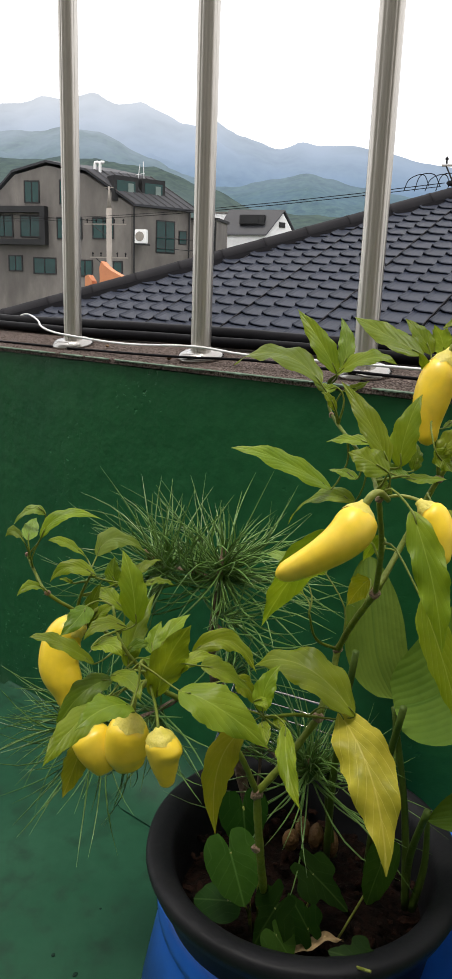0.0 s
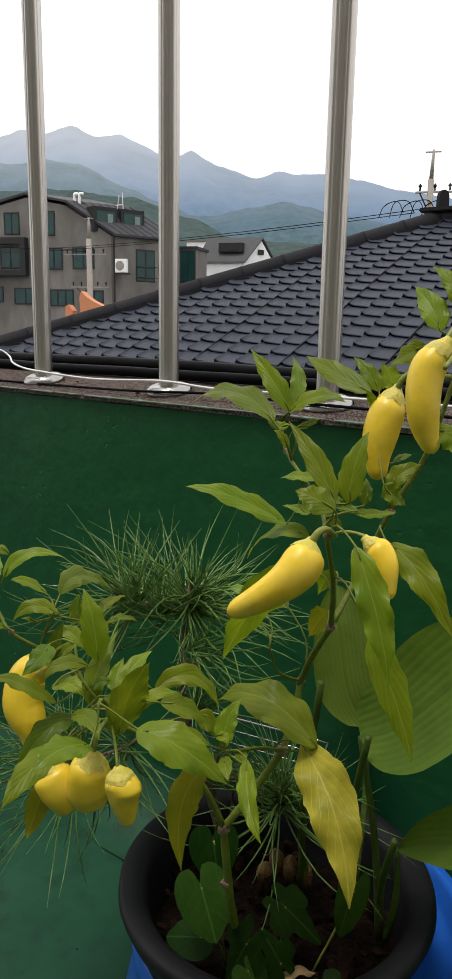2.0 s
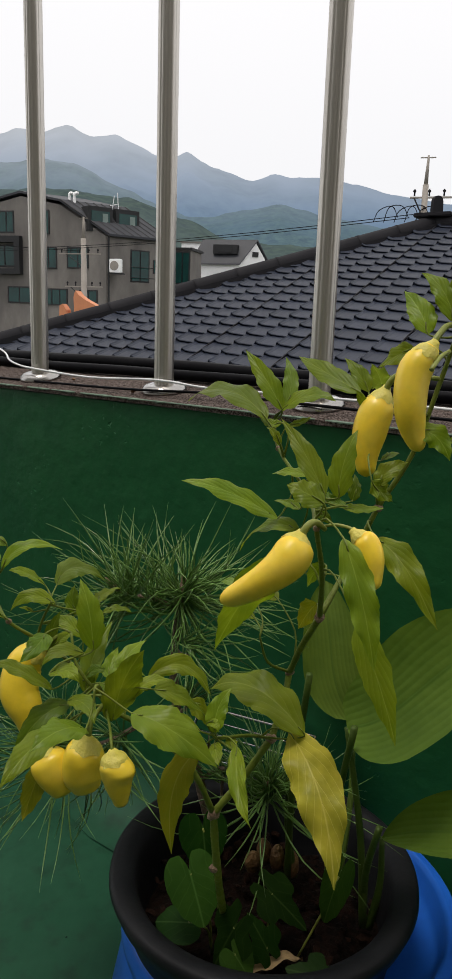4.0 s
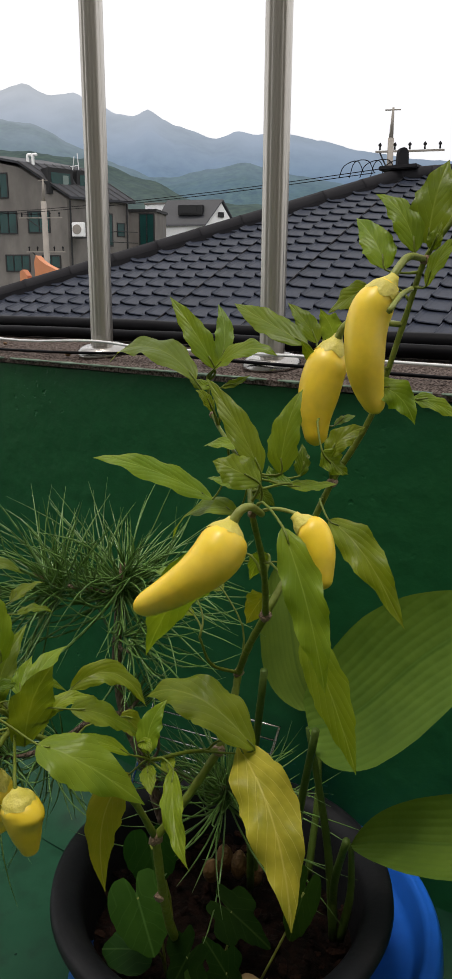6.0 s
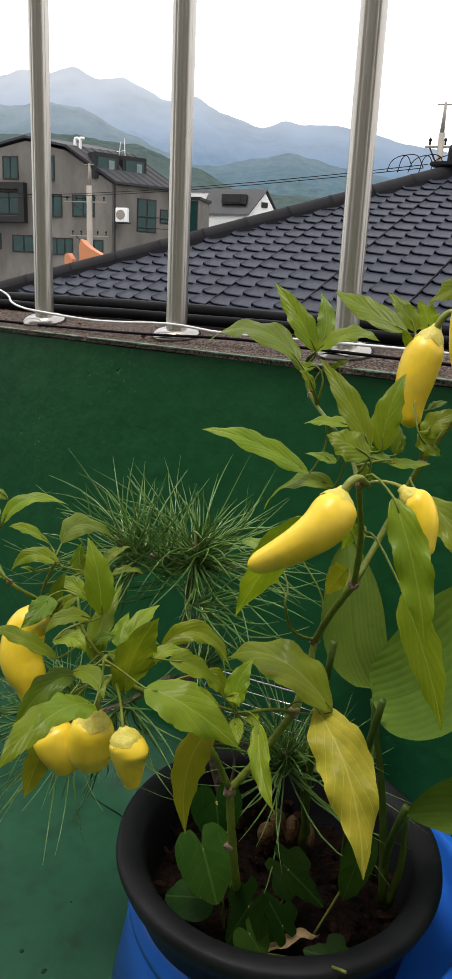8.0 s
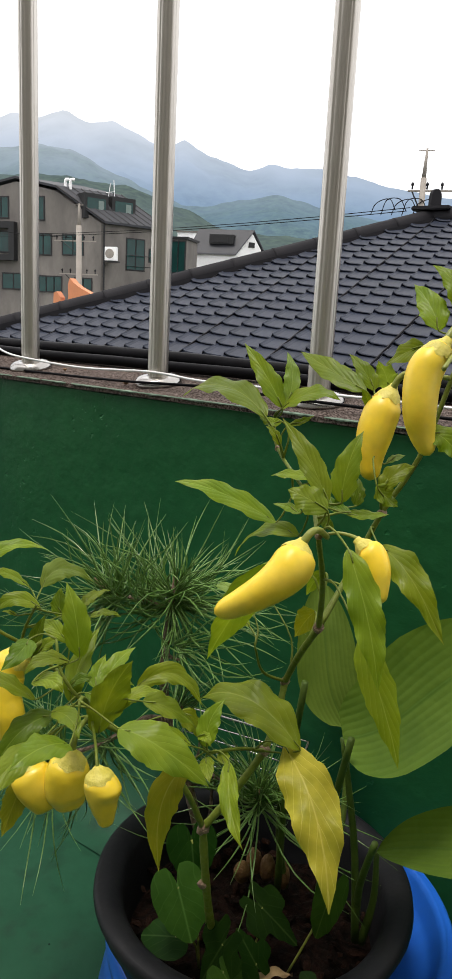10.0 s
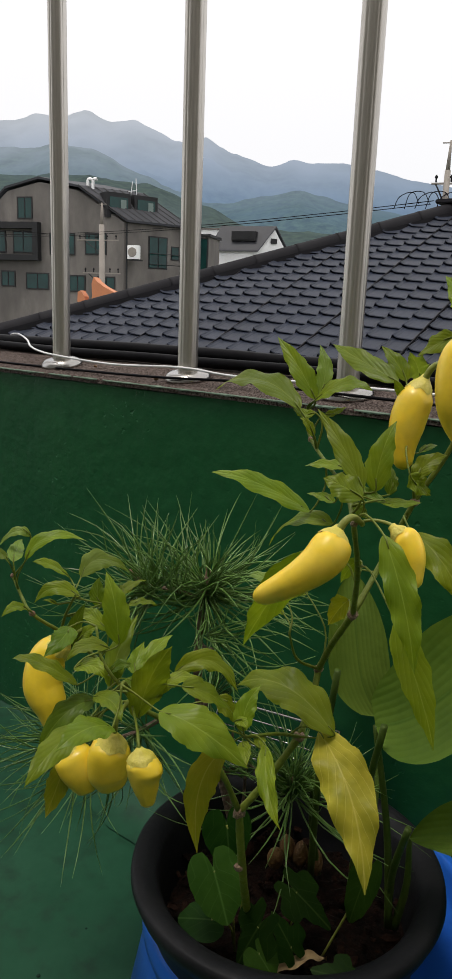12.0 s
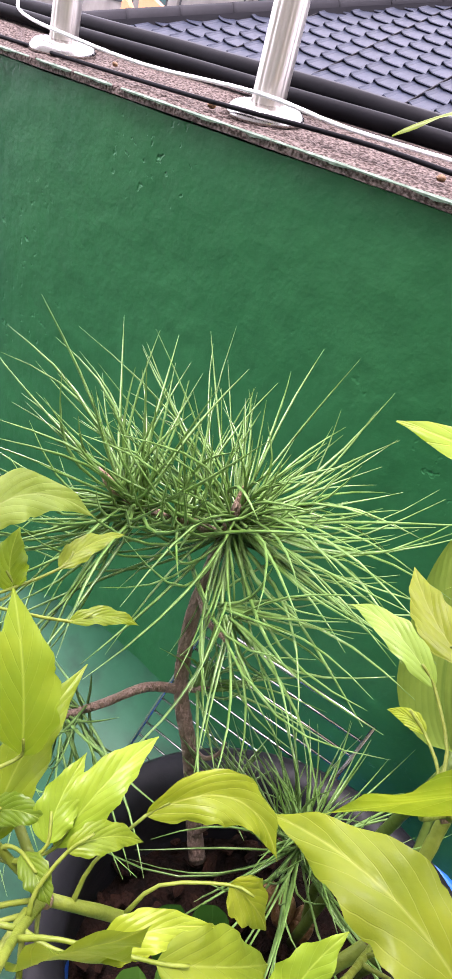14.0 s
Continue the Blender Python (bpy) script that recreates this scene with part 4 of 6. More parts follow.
def fruit(path, radii, stalk, label, lobes=0.04, lobe_count=3, girth=0.8, bump=None, skin=None):
    """A pepper: swept body with shallow lobes, a scalloped calyx and a bent stalk."""
    pts = curve_points(path, 48)
    radii = list(radii[:-1]) + [radii[-2] * 0.78]
    n = len(pts) - 1
    sides = 28
    bm = bmesh.new()
    rings = []
    side = None
    body_r = []
    for i, p in enumerate(pts):
        t = i / n
        x = t * (len(radii) - 1)
        k = min(int(x), len(radii) - 2)
        w = x - k
        ra, rb, rc, rd = radii[max(k - 1, 0)], radii[k], radii[k + 1], radii[min(k + 2, len(radii) - 1)]
        r = girth * 0.5 * (2 * rb + (rc - ra) * w + (2 * ra - 5 * rb + 4 * rc - rd) * w * w + (3 * rb - ra - 3 * rc + rd) * w ** 3)
        if t > 0.9:
            r *= math.sqrt(max(0.03, 1 - ((t - 0.9) / 0.1) ** 2))
        body_r.append(r)
        d = (pts[min(i + 1, n)] - pts[max(i - 1, 0)]).normalized()
        if side is None:
            side = d.cross(Vector((0.2, 1, 0.1))).normalized()
        side = (side - d * side.dot(d)).normalized()
        other = d.cross(side)
        ring = []
        for s_ in range(sides):
            a = 2 * math.pi * s_ / sides
            rr = r * (1 + lobes * math.cos(lobe_count * a + 0.7) + 0.02 * noise.noise((math.cos(a) * 2, math.sin(a) * 2, t * 4)))
            if bump:
                rr += r * bump[2] * math.exp(-((t - bump[0]) / 0.16) ** 2) * max(0, math.cos(a - bump[1])) ** 3
            ring.append(bm.verts.new(p + (side * math.cos(a) + other * math.sin(a)) * rr))
        rings.append(ring)
    for a, b in zip(rings, rings[1:]):
        for s_ in range(sides):
            bm.faces.new((a[s_], a[(s_ + 1) % sides], b[(s_ + 1) % sides], b[s_]))
    bm.faces.new(rings[0][::-1])
    bm.faces.new(rings[-1])
    body = world_part("pepper", bm, skin or M_FRUIT, pepper_plant, label)
    d = (pts[2] - pts[0]).normalized()
    side = d.cross(Vector((0.2, 1, 0.1))).normalized()
    other = d.cross(side)
    bm = bmesh.new()
    cap_n = 7
    reach = max(4, round(n * 0.105))
    rings_ = []
    for q in range(cap_n + 1):
        f = q / cap_n
        ring = []
        for s_ in range(40):
            a = 2 * math.pi * s_ / 40
            tooth = 1 + (0.16 * math.cos(6 * a + pts[0].x * 90) + 0.05 * noise.noise((s_ * 0.8, 2, pts[0].z * 60))) * f ** 3
            x = f * tooth * reach
            k = min(int(x), n - 1)
            p = pts[k].lerp(pts[k + 1], x - k)
            r = body_r[k] + (body_r[k + 1] - body_r[k]) * (x - k)
            r = max(0.0022, r * min(1.0, 0.25 + 1.6 * f) + 0.0007 * (1 - 0.6 * f))
            r *= 1 + 0.035 * math.sin(12 * a) * f + 0.03 * noise.noise((math.cos(a) * 4, math.sin(a) * 4, f * 6))
            ring.append(bm.verts.new(p - d * 0.0045 * (1 - f) ** 2 + (side * math.cos(a) + other * math.sin(a)) * r))
        rings_.append(ring)
    for a, b in zip(rings_, rings_[1:]):
        for s_ in range(40):
            bm.faces.new((a[s_], a[(s_ + 1) % 40], b[(s_ + 1) % 40], b[s_]))
    bm.faces.new(rings_[0])
    for nm, mesh_, mt, lb in (("calyx", bm, M_CALYX, "pale wrinkled calyx"), ("stalk", tube(curve_points([tuple(pts[0] + d * 0.001)] + list(stalk), 12), [(0.0022 if max(radii) > 0.0125 else 0.0011) * (1 - 0.3 * i / 12) for i in range(40)][:len(curve_points([tuple(pts[0])] + list(stalk), 12))], 10), M_STALK, "")):
        c = world_part(nm, mesh_, M_STEM if nm == "stalk" and skin else mt, pepper_plant, lb)
        c.parent = body
    return body


fruit([(0.3999, 0.8850, 1.1479), (0.3955, 0.8760, 1.1371), (0.3816, 0.8710, 1.1252), (0.3611, 0.8720, 1.1116)], [0.006, 0.0122, 0.0135, 0.0130, 0.0118, 0.0104, 0.0092, 0.0076, 0.004], [(0.4043, 0.8870, 1.1550), (0.4082, 0.8920, 1.1554), (0.4116, 0.9000, 1.1501)], "long curved yellow pepper tapering to a point", 0.03)
fruit([(0.4300, 0.8908, 1.1505), (0.4355, 0.8885, 1.1460), (0.4393, 0.8846, 1.1370), (0.4408, 0.8815, 1.1245)], [0.0044, 0.0084, 0.0090, 0.0082, 0.0062, 0.002], [(0.4267, 0.8962, 1.1525), (0.4166, 0.900, 1.153), TOP_2], "short yellow pepper pointing down", 0.03)
fruit([(0.4345, 0.9923, 1.219), (0.4285, 0.9885, 1.2013), (0.4258, 0.9846, 1.1830), (0.4272, 0.9808, 1.1655)], [0.006, 0.0128, 0.0140, 0.0136, 0.0114, 0.0088, 0.003], [(0.439, 0.99, 1.228), (0.447, 0.99, 1.231), (0.468, 0.99, 1.229)], "plump yellow pepper hanging behind another", 0.03)
fruit([(0.4605, 0.9538, 1.2490), (0.4519, 0.9500, 1.2345), (0.4510, 0.9462, 1.2156), (0.4540, 0.9462, 1.2006), (0.4590, 0.9462, 1.1895)], [0.0065, 0.0118, 0.0128, 0.0124, 0.0113, 0.0096, 0.0074, 0.0025], [(0.4640, 0.958, 1.256), (0.469, 0.968, 1.2615), (0.477, 0.985, 1.261)], "curved yellow pepper hanging from a forked stalk", 0.03, girth=0.78)
fruit([(0.2717, 0.8962, 0.9985), (0.2692, 0.8962, 0.9878), (0.2687, 0.8962, 0.9759), (0.2716, 0.8962, 0.9632)], [0.006, 0.0112, 0.0130, 0.0134, 0.0134, 0.0128, 0.0100, 0.003], [(0.2719, 0.8977, 1.0037), (0.2717, 0.9038, 1.0107), (0.2729, 0.9231, 1.0130)], "small blocky yellow pepper", 0.04, girth=1.0, skin=M_FRUIT_LIME)
fruit([(0.2998, 0.8708, 1.0085), (0.3013, 0.8708, 1.0000), (0.3031, 0.8708, 0.9888), (0.3048, 0.8708, 0.9765)], [0.006, 0.0089, 0.0092, 0.0088, 0.0080, 0.0068, 0.0050, 0.0015], [(0.2975, 0.8731, 1.0144), (0.2918, 0.8846, 1.0170), (0.2757, 0.9154, 1.0142)], "small lumpy yellow pepper with a side lobe", 0.05, girth=1.0, skin=M_FRUIT_LIME, bump=(0.34, 0.2, 0.42))
fruit([(0.2400, 0.8962, 0.9876), (0.2455, 0.8962, 0.9788), (0.2519, 0.8962, 0.9689), (0.2576, 0.8962, 0.9596)], [0.005, 0.0112, 0.0124, 0.0118, 0.0098, 0.003], [(0.242, 0.9, 0.995), (0.258, 0.92, 1.004), HUB], "small yellow pepper half hidden by leaves", 0.05, girth=1.0, skin=M_FRUIT_LIME)
fruit([(0.2060, 0.9615, 1.0240), (0.1945, 0.9577, 1.0130), (0.1935, 0.9500, 0.9955), (0.2010, 0.9462, 0.9810), (0.2070, 0.9423, 0.9650)], [0.006, 0.0112, 0.0134, 0.0140, 0.0136, 0.0122, 0.0090, 0.003], [(0.2118, 0.9625, 1.0285), (0.2211, 0.964, 1.0350), (0.2250, 0.9700, 1.0180)], "plump yellow pepper hanging under leaves", 0.04, girth=1.0, skin=M_FRUIT_LIME)
bud = world_part("fruit_stub", lathe([(0.0012, 0.0), (0.0035, 0.003), (0.0045, 0.007), (0.0052, 0.011), (0.003, 0.012), (0.0, 0.0125)], 14), M_CALYX, pepper_plant, "dry pale calyx of a fallen fruit")
bud.matrix_basis = Matrix.Translation(Vector((0.4611, 0.9360, 1.2370)) - pepper_plant.location) @ look((0, 0, 0), (-0.7000, -0.3000, -0.6000)) @ Matrix.Rotation(math.pi, 4, "X")
world_part("stalk", tube(curve_points([(0.4708, 0.9620, 1.2468), (0.4660, 0.9490, 1.2439), (0.4611, 0.9360, 1.2370)], 8), 0.0013, 8), M_STALK, pepper_plant)

# broad-leaved plant at the back of the pot
broad = thing("broad_leaf_plant", "broad-leaved plant with ribbed leaves and cut stalks", "plant", at=(0.43, 1.1, 0.735))


def broad_leaf(base, tip, width, arch, fold, foot, twist=0.0, face=0.35, form=ovate):
    ob = leaf_ob("leaf", broad, blade(base, tip, width, form, arch, fold, 0.003, 26, 8, face, twist, 0.15), M_BROAD)
    if foot:
        b = Vector(base)
        st = world_part("stalk", tube(curve_points([foot, ((foot[0] + b.x) / 2 + 0.004, (foot[1] + b.y) / 2, (foot[2] + b.z) / 2), tuple(b)], 12), [0.0038 - 0.00012 * i for i in range(13)], 10), M_BROAD_STALK, broad)
        st.parent = ob
        st.matrix_parent_inverse = Matrix.Translation(broad.location)
    return ob


broad_leaf((0.4215, 1.0769, 0.9350), (0.5375, 1.0462, 1.0610), 0.087, 0.06, 0.1, (0.447, 1.09, 0.738))
broad_leaf((0.4204, 1.2, 0.8752), (0.3788, 1.245, 1.0036), 0.061, 0.03, 0.15, (0.42, 1.15, 0.738))
broad_leaf((0.4570, 1.0831, 0.8346), (0.60, 0.965, 0.978), 0.068, 0.08, 0.25, (0.452, 1.09, 0.738), form=wedge)
for a, b in (((0.388, 1.075, 0.979), (0.372, 1.128, 0.738)), ((0.429, 1.045, 0.954), (0.41, 1.122, 0.738)), ((0.454, 1.035, 0.877), (0.446, 1.108, 0.738)), ((0.37, 1.12, 0.85), (0.378, 1.135, 0.738))):
    world_part("cut_stalk", tube(curve_points([b, ((a[0] + b[0]) / 2 - 0.004, (a[1] + b[1]) / 2, (a[2] + b[2]) / 2), a], 10), [0.0034 - 0.00006 * i for i in range(11)], 12), M_BROAD_STALK, broad, "stalk cut off at the top")

# climber and ivy on the soil
creeper = thing("creeper", "small creeper with heart-shaped and lobed dark green leaves", "plant", at=(0.35, 1.04, 0.735))


def low_leaf(base, tip, width, rim, mt, dome=0.1):
    """A creeper leaf fanned out from its stalk; rim gives the outline's reach at even angles from the tip round to the stalk's notch."""
    base, tip = Vector(base), Vector(tip)
    axis = tip - base
    length = axis.length
    axis.normalize()
    n = (LEFT_EYE - base).normalized() * 0.7 + Vector((0, 0, 0.5))
    n = (n - axis * n.dot(axis)).normalized()
    side = axis.cross(n)
    reach = max(rim[k] * math.sin(math.pi * k / (len(rim) - 1)) for k in range(len(rim)))
    bm = bmesh.new()
    uv = bm.loops.layers.uv.new("UVMap")
    count, rings, tex = 56, 5, {}
    centre = bm.verts.new(base)
    tex[centre] = (0.5, 0.05)
    rows = []
    for r in range(1, rings + 1):
        row = []
        for k in range(count):
            a = 2 * math.pi * k / count
            q = abs(a if a <= math.pi else a - 2 * math.pi) / math.pi * (len(rim) - 1)
            i = min(int(q), len(rim) - 2)
            w = (1 - math.cos((q - i) * math.pi)) / 2
            rad = (rim[i] * (1 - w) + rim[i + 1] * w) * r / rings
            x, y = math.sin(a) * rad / reach * 0.5, math.cos(a) * rad
            h = dome * length * (-(rad ** 2) * 0.9 + 0.5 * abs(x) + 0.10 * math.sin(a * 5) * rad)
            vert = bm.verts.new(base + axis * y * length + side * x * width + n * h)
            tex[vert] = (0.5 + x, 0.05 + 0.95 * max(0.0, y))
            row.append(vert)
        rows.append(row)
    fan = [(centre, rows[0][k], rows[0][(k + 1) % count]) for k in range(count)]
    fan += [(a[k], b[k], b[(k + 1) % count], a[(k + 1) % count]) for a, b in zip(rows, rows[1:]) for k in range(count)]
    for q in fan:
        f_ = bm.faces.new(q)
        f_.smooth = True
        for lp in f_.loops:
            lp[uv].uv = tex[lp.vert]
    ob = leaf_ob("leaf", creeper, bm, mt)
    foot = Vector((base.x * 0.6 + 0.35 * 0.4, base.y * 0.6 + 1.05 * 0.4, 0.73))
    st = world_part("petiole", tube(curve_points([tuple(foot), tuple((foot + base) / 2 + Vector((0.004, 0.006, 0.004))), tuple(base)], 8), 0.0010, 6), M_STALK, creeper)
    st.parent = ob
    st.matrix_parent_inverse = Matrix.Translation(creeper.location)


HEART_RIM = (1.0, 0.82, 0.66, 0.58, 0.55, 0.54, 0.52, 0.44, 0.06)
IVY_RIM = (1.0, 0.72, 0.55, 0.80, 0.82, 0.50, 0.58, 0.46, 0.08)
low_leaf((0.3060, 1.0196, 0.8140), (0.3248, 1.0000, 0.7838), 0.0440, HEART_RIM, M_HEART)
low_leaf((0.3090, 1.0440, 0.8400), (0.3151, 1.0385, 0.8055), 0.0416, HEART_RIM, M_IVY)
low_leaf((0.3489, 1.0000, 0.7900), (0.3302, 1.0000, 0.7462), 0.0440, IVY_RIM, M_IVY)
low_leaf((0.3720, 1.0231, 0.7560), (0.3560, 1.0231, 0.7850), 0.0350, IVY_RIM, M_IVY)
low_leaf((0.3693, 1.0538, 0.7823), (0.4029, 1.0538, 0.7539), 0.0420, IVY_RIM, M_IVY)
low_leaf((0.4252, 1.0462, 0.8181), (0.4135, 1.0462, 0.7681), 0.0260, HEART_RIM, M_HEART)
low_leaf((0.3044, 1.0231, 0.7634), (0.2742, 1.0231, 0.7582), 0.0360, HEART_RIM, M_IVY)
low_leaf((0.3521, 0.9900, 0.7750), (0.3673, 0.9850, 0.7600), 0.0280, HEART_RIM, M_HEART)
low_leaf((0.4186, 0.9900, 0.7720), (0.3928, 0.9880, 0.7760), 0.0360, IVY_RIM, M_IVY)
world_part("runner", tube(curve_points([(0.34, 1.01, 0.745), (0.36, 1.0, 0.75), (0.385, 1.0, 0.752), (0.41, 0.985, 0.77), (0.425, 0.965, 0.79)], 16), 0.0012, 6), M_STALK, creeper)

for i, (x, y, z, rx) in enumerate(((0.338, 1.125, 0.752, 12), (0.347, 1.138, 0.756, -8), (0.360, 1.135, 0.754, 5), (0.374, 1.135, 0.75, 15))):
    rh = tagged(mesh_ob("rhizome", lathe([(0.0, -0.017), (0.005, -0.015), (0.009, -0.008), (0.0102, 0.0), (0.009, 0.008), (0.0055, 0.014), (0.002, 0.017), (0.0, 0.018)], 16), M_BULB, True), "pale brown rhizome knob half buried in the soil", "rhizome", "rhizomes")
    rh.scale = (0.8, 0.72, 0.8)
    rh.location, rh.rotation_euler = (x, y, z), (radians(rx), radians(rx * 0.6), i)
for i in range(130):
    a, r = rng.uniform(0, 6.28), 0.108 * math.sqrt(rng.random())
    x, y = POT.x + r * math.cos(a), POT.y + r * math.sin(a)
    bm = bmesh.new()
    bmesh.ops.create_icosphere(bm, subdivisions=1, radius=rng.uniform(0.0022, 0.0062))
    for v in bm.verts:
        v.co += v.co * 0.5 * noise.noise(v.co * 300 + Vector((i, 0, 0)))
        v.co.z *= 0.55
        v.co.x *= 1.0 + 0.8 * (i % 4) / 3
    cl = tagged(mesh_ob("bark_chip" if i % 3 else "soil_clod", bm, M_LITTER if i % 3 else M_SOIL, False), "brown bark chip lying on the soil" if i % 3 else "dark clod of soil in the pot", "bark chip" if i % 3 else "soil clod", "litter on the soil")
    cl.location, cl.rotation_euler = (x, y, 0.7275), (rng.uniform(-0.5, 0.5), rng.uniform(-0.5, 0.5), rng.uniform(0, 6))
dry = leaf_ob("dry_leaf", creeper, blade((0.352, 1.005, 0.738), (0.4, 1.045, 0.742), 0.018, lance, 0.05, 0.5, 0.1), M_DRY, "dry tan leaf strip")

# pine sapling
pine = thing("pine_sapling", "young pine with long soft needles in tufts", "pine tree", at=(0.285, 1.17, 0.735))
trunk_pts = [(0.296, 1.158, 0.73), (0.283, 1.162, 0.765), (0.274, 1.155, 0.81), (0.267, 1.15, 0.84), (0.253, 1.148, 0.881), (0.248, 1.147, 0.928), (0.249, 1.149, 0.962), (0.252, 1.148, 0.99), (0.256, 1.148, 1.018)]


def bark(points, r0, r1, name):
    pts = curve_points(points, 8 * (len(points) - 1))
    bm = tube(pts, [(r0 + (r1 - r0) * i / (len(pts) - 1)) * (1 + 0.12 * noise.noise((i * 0.9, r0 * 999, 0))) for i in range(len(pts))], 12)
    return world_part(name, bm, M_BARK, pine)


bark(trunk_pts, 0.0058, 0.0034, "trunk")
bark([(0.253, 1.148, 0.881), (0.236, 1.13, 0.889), (0.215, 1.115, 0.876), (0.19, 1.095, 0.868), (0.158, 1.075, 0.872)], 0.0032, 0.0018, "branch")
bark([(0.252, 1.148, 0.993), (0.236, 1.132, 1.005), (0.216, 1.117, 1.012), (0.201, 1.11, 1.017)], 0.0028, 0.002, "branch")
bark([(0.253, 1.148, 0.884), (0.262, 1.14, 0.893), (0.27, 1.135, 0.905)], 0.0022, 0.0014, "branch")
bark([(0.276, 1.155, 0.81), (0.3, 1.15, 0.83), (0.33, 1.132, 0.825), (0.352, 1.12, 0.836)], 0.0026, 0.0018, "branch")
bark([(0.25, 1.142, 0.956), (0.262, 1.12, 0.96), (0.276, 1.105, 0.966)], 0.002, 0.0014, "branch")


def needles(centre, axis, count, length, lo, hi, seed, rise=0.3, label="", back=0.02):
    """A tuft of long needles leaving a shoot between two angles from its axis and curving upwards."""
    r_ = random.Random(seed)
    ax = Vector(axis).normalized()
    u_ = ax.cross(Vector((0.3, 1, 0.2))).normalized()
    v_ = ax.cross(u_)
    verts, faces = [], []
    for _ in range(int(count * 1.1)):
        th, ph_ = radians(r_.uniform(lo, hi)), r_.uniform(0, 2 * math.pi)
        d = (ax * math.cos(th) + (u_ * math.cos(ph_) + v_ * math.sin(ph_)) * math.sin(th)).normalized()
        start = Vector(centre) - ax * r_.uniform(0, back) + d * 0.002
        ln = length * r_.uniform(0.74, 1.18)
        w = r_.uniform(0.0008, 0.00112)
        ln *= 1 - 0.55 * max(0.0, d.z) ** 1.5
        s1 = d.cross(Vector((0, 0, 1)) if abs(d.z) < 0.95 else Vector((1, 0, 0))).normalized()
        s2 = d.cross(s1)
        curl = s1 * r_.uniform(-0.65, 0.65) + Vector((0, 0, rise * r_.uniform(-0.2, 1.4)))
        kink = s2 * r_.uniform(-0.2, 0.2)
        b0 = len(verts)
        for k in range(7):
            t = k / 6
            p = start + d * ln * t + curl * ln * t ** 2 * 0.55 + kink * ln * math.sin(t * 3.14)
            ww = w * (1 - 0.85 * t ** 3)
            verts += [tuple(p + s1 * ww - pine.location), tuple(p - s1 * ww * 0.5 + s2 * ww * 0.87 - pine.location), tuple(p - s1 * ww * 0.5 - s2 * ww * 0.87 - pine.location)]
        for k in range(6):
            a = b0 + 3 * k
            for q in range(3):
                q2 = (q + 1) % 3
                faces.append((a + q, a + q2, a + 3 + q2, a + 3 + q))
    me = bpy.data.meshes.new("needles")
    me.from_pydata(verts, [], faces)
    me.materials.append(M_NEEDLE)
    for p in me.polygons:
        p.use_smooth = True
    ob = tagged(new("needles", me), label, kind="stuff")
    ob.parent = pine


needles((0.256, 1.148, 1.011), (0.1, -0.15, 1.0), 115, 0.115, 55, 106, 1, 0.4)
needles((0.256, 1.148, 1.013), (0.05, -0.1, 1.0), 42, 0.095, 12, 55, 12, 0.1)
needles((0.255, 1.147, 1.0), (0.5, -0.5, -0.2), 28, 0.08, 20, 75, 2, -0.15)
needles((0.203, 1.111, 1.017), (-0.85, -0.25, 0.3), 85, 0.105, 25, 95, 3, 0.45)
needles((0.23, 1.128, 1.01), (-0.25, -0.3, 0.9), 40, 0.105, 20, 85, 13, 0.25, back=0.03)
needles((0.160, 1.076, 0.872), (-0.7, -0.6, 0.1), 100, 0.1, 15, 100, 4, 0.2)
needles((0.2, 1.098, 0.868), (-0.3, -0.5, -0.2), 40, 0.08, 30, 100, 5, 0.1)
needles((0.27, 1.135, 0.908), (0.4, -0.3, 0.8), 26, 0.07, 10, 80, 6, 0.1)
needles((0.352, 1.118, 0.84), (0.15, -0.3, 0.8), 140, 0.108, 15, 100, 7, 0.05)
needles((0.276, 1.114, 0.972), (0.7, -0.4, 0.1), 24, 0.09, 15, 80, 8, 0.2)
for c_, ax_ in (((0.256, 1.148, 1.017), (0, -0.2, 1)), ((0.201, 1.11, 1.021), (-0.6, -0.2, 0.7)), ((0.352, 1.118, 0.842), (0.15, -0.3, 0.8))):
    bm = lathe([(0.0, 0.012), (0.0015, 0.01), (0.0028, 0.004), (0.003, 0.0), (0.0015, -0.003), (0.0, -0.004)], 10)
    bm.transform(Matrix.Translation(c_) @ Vector(ax_).to_track_quat("Z", "Y").to_matrix().to_4x4())
    world_part("bud", bm, M_NODE, pine, "brown shoot bud")

bark([(0.268, 1.151, 0.838), (0.28, 1.14, 0.845), (0.288, 1.134, 0.86), (0.29, 1.13, 0.875)], 0.0018, 0.001, "twig")
bark([(0.288, 1.158, 0.752), (0.298, 1.15, 0.785), (0.3, 1.147, 0.815), (0.302, 1.145, 0.83)], 0.002, 0.0012, "twig")
needles((0.302, 1.145, 0.828), (0.2, -0.2, 0.9), 18, 0.055, 10, 70, 15, 0.1)

# wire rack leaning on the parapet behind the pot
rack = thing("wire_rack", "shiny steel wire grill rack leaning on the green wall", "wire rack", at=tuple(at_wall(0.13, 0.03, 0.7)))


def on_rack(a, b):
    """a along the wall, b up the rack, which leans back on the wall."""
    return S * (a - 0.13 + b * 0.12) + O * (0.085 - b * 0.32) + Vector((0, 0, b - 0.11 + (a - 0.13) * 0.12))


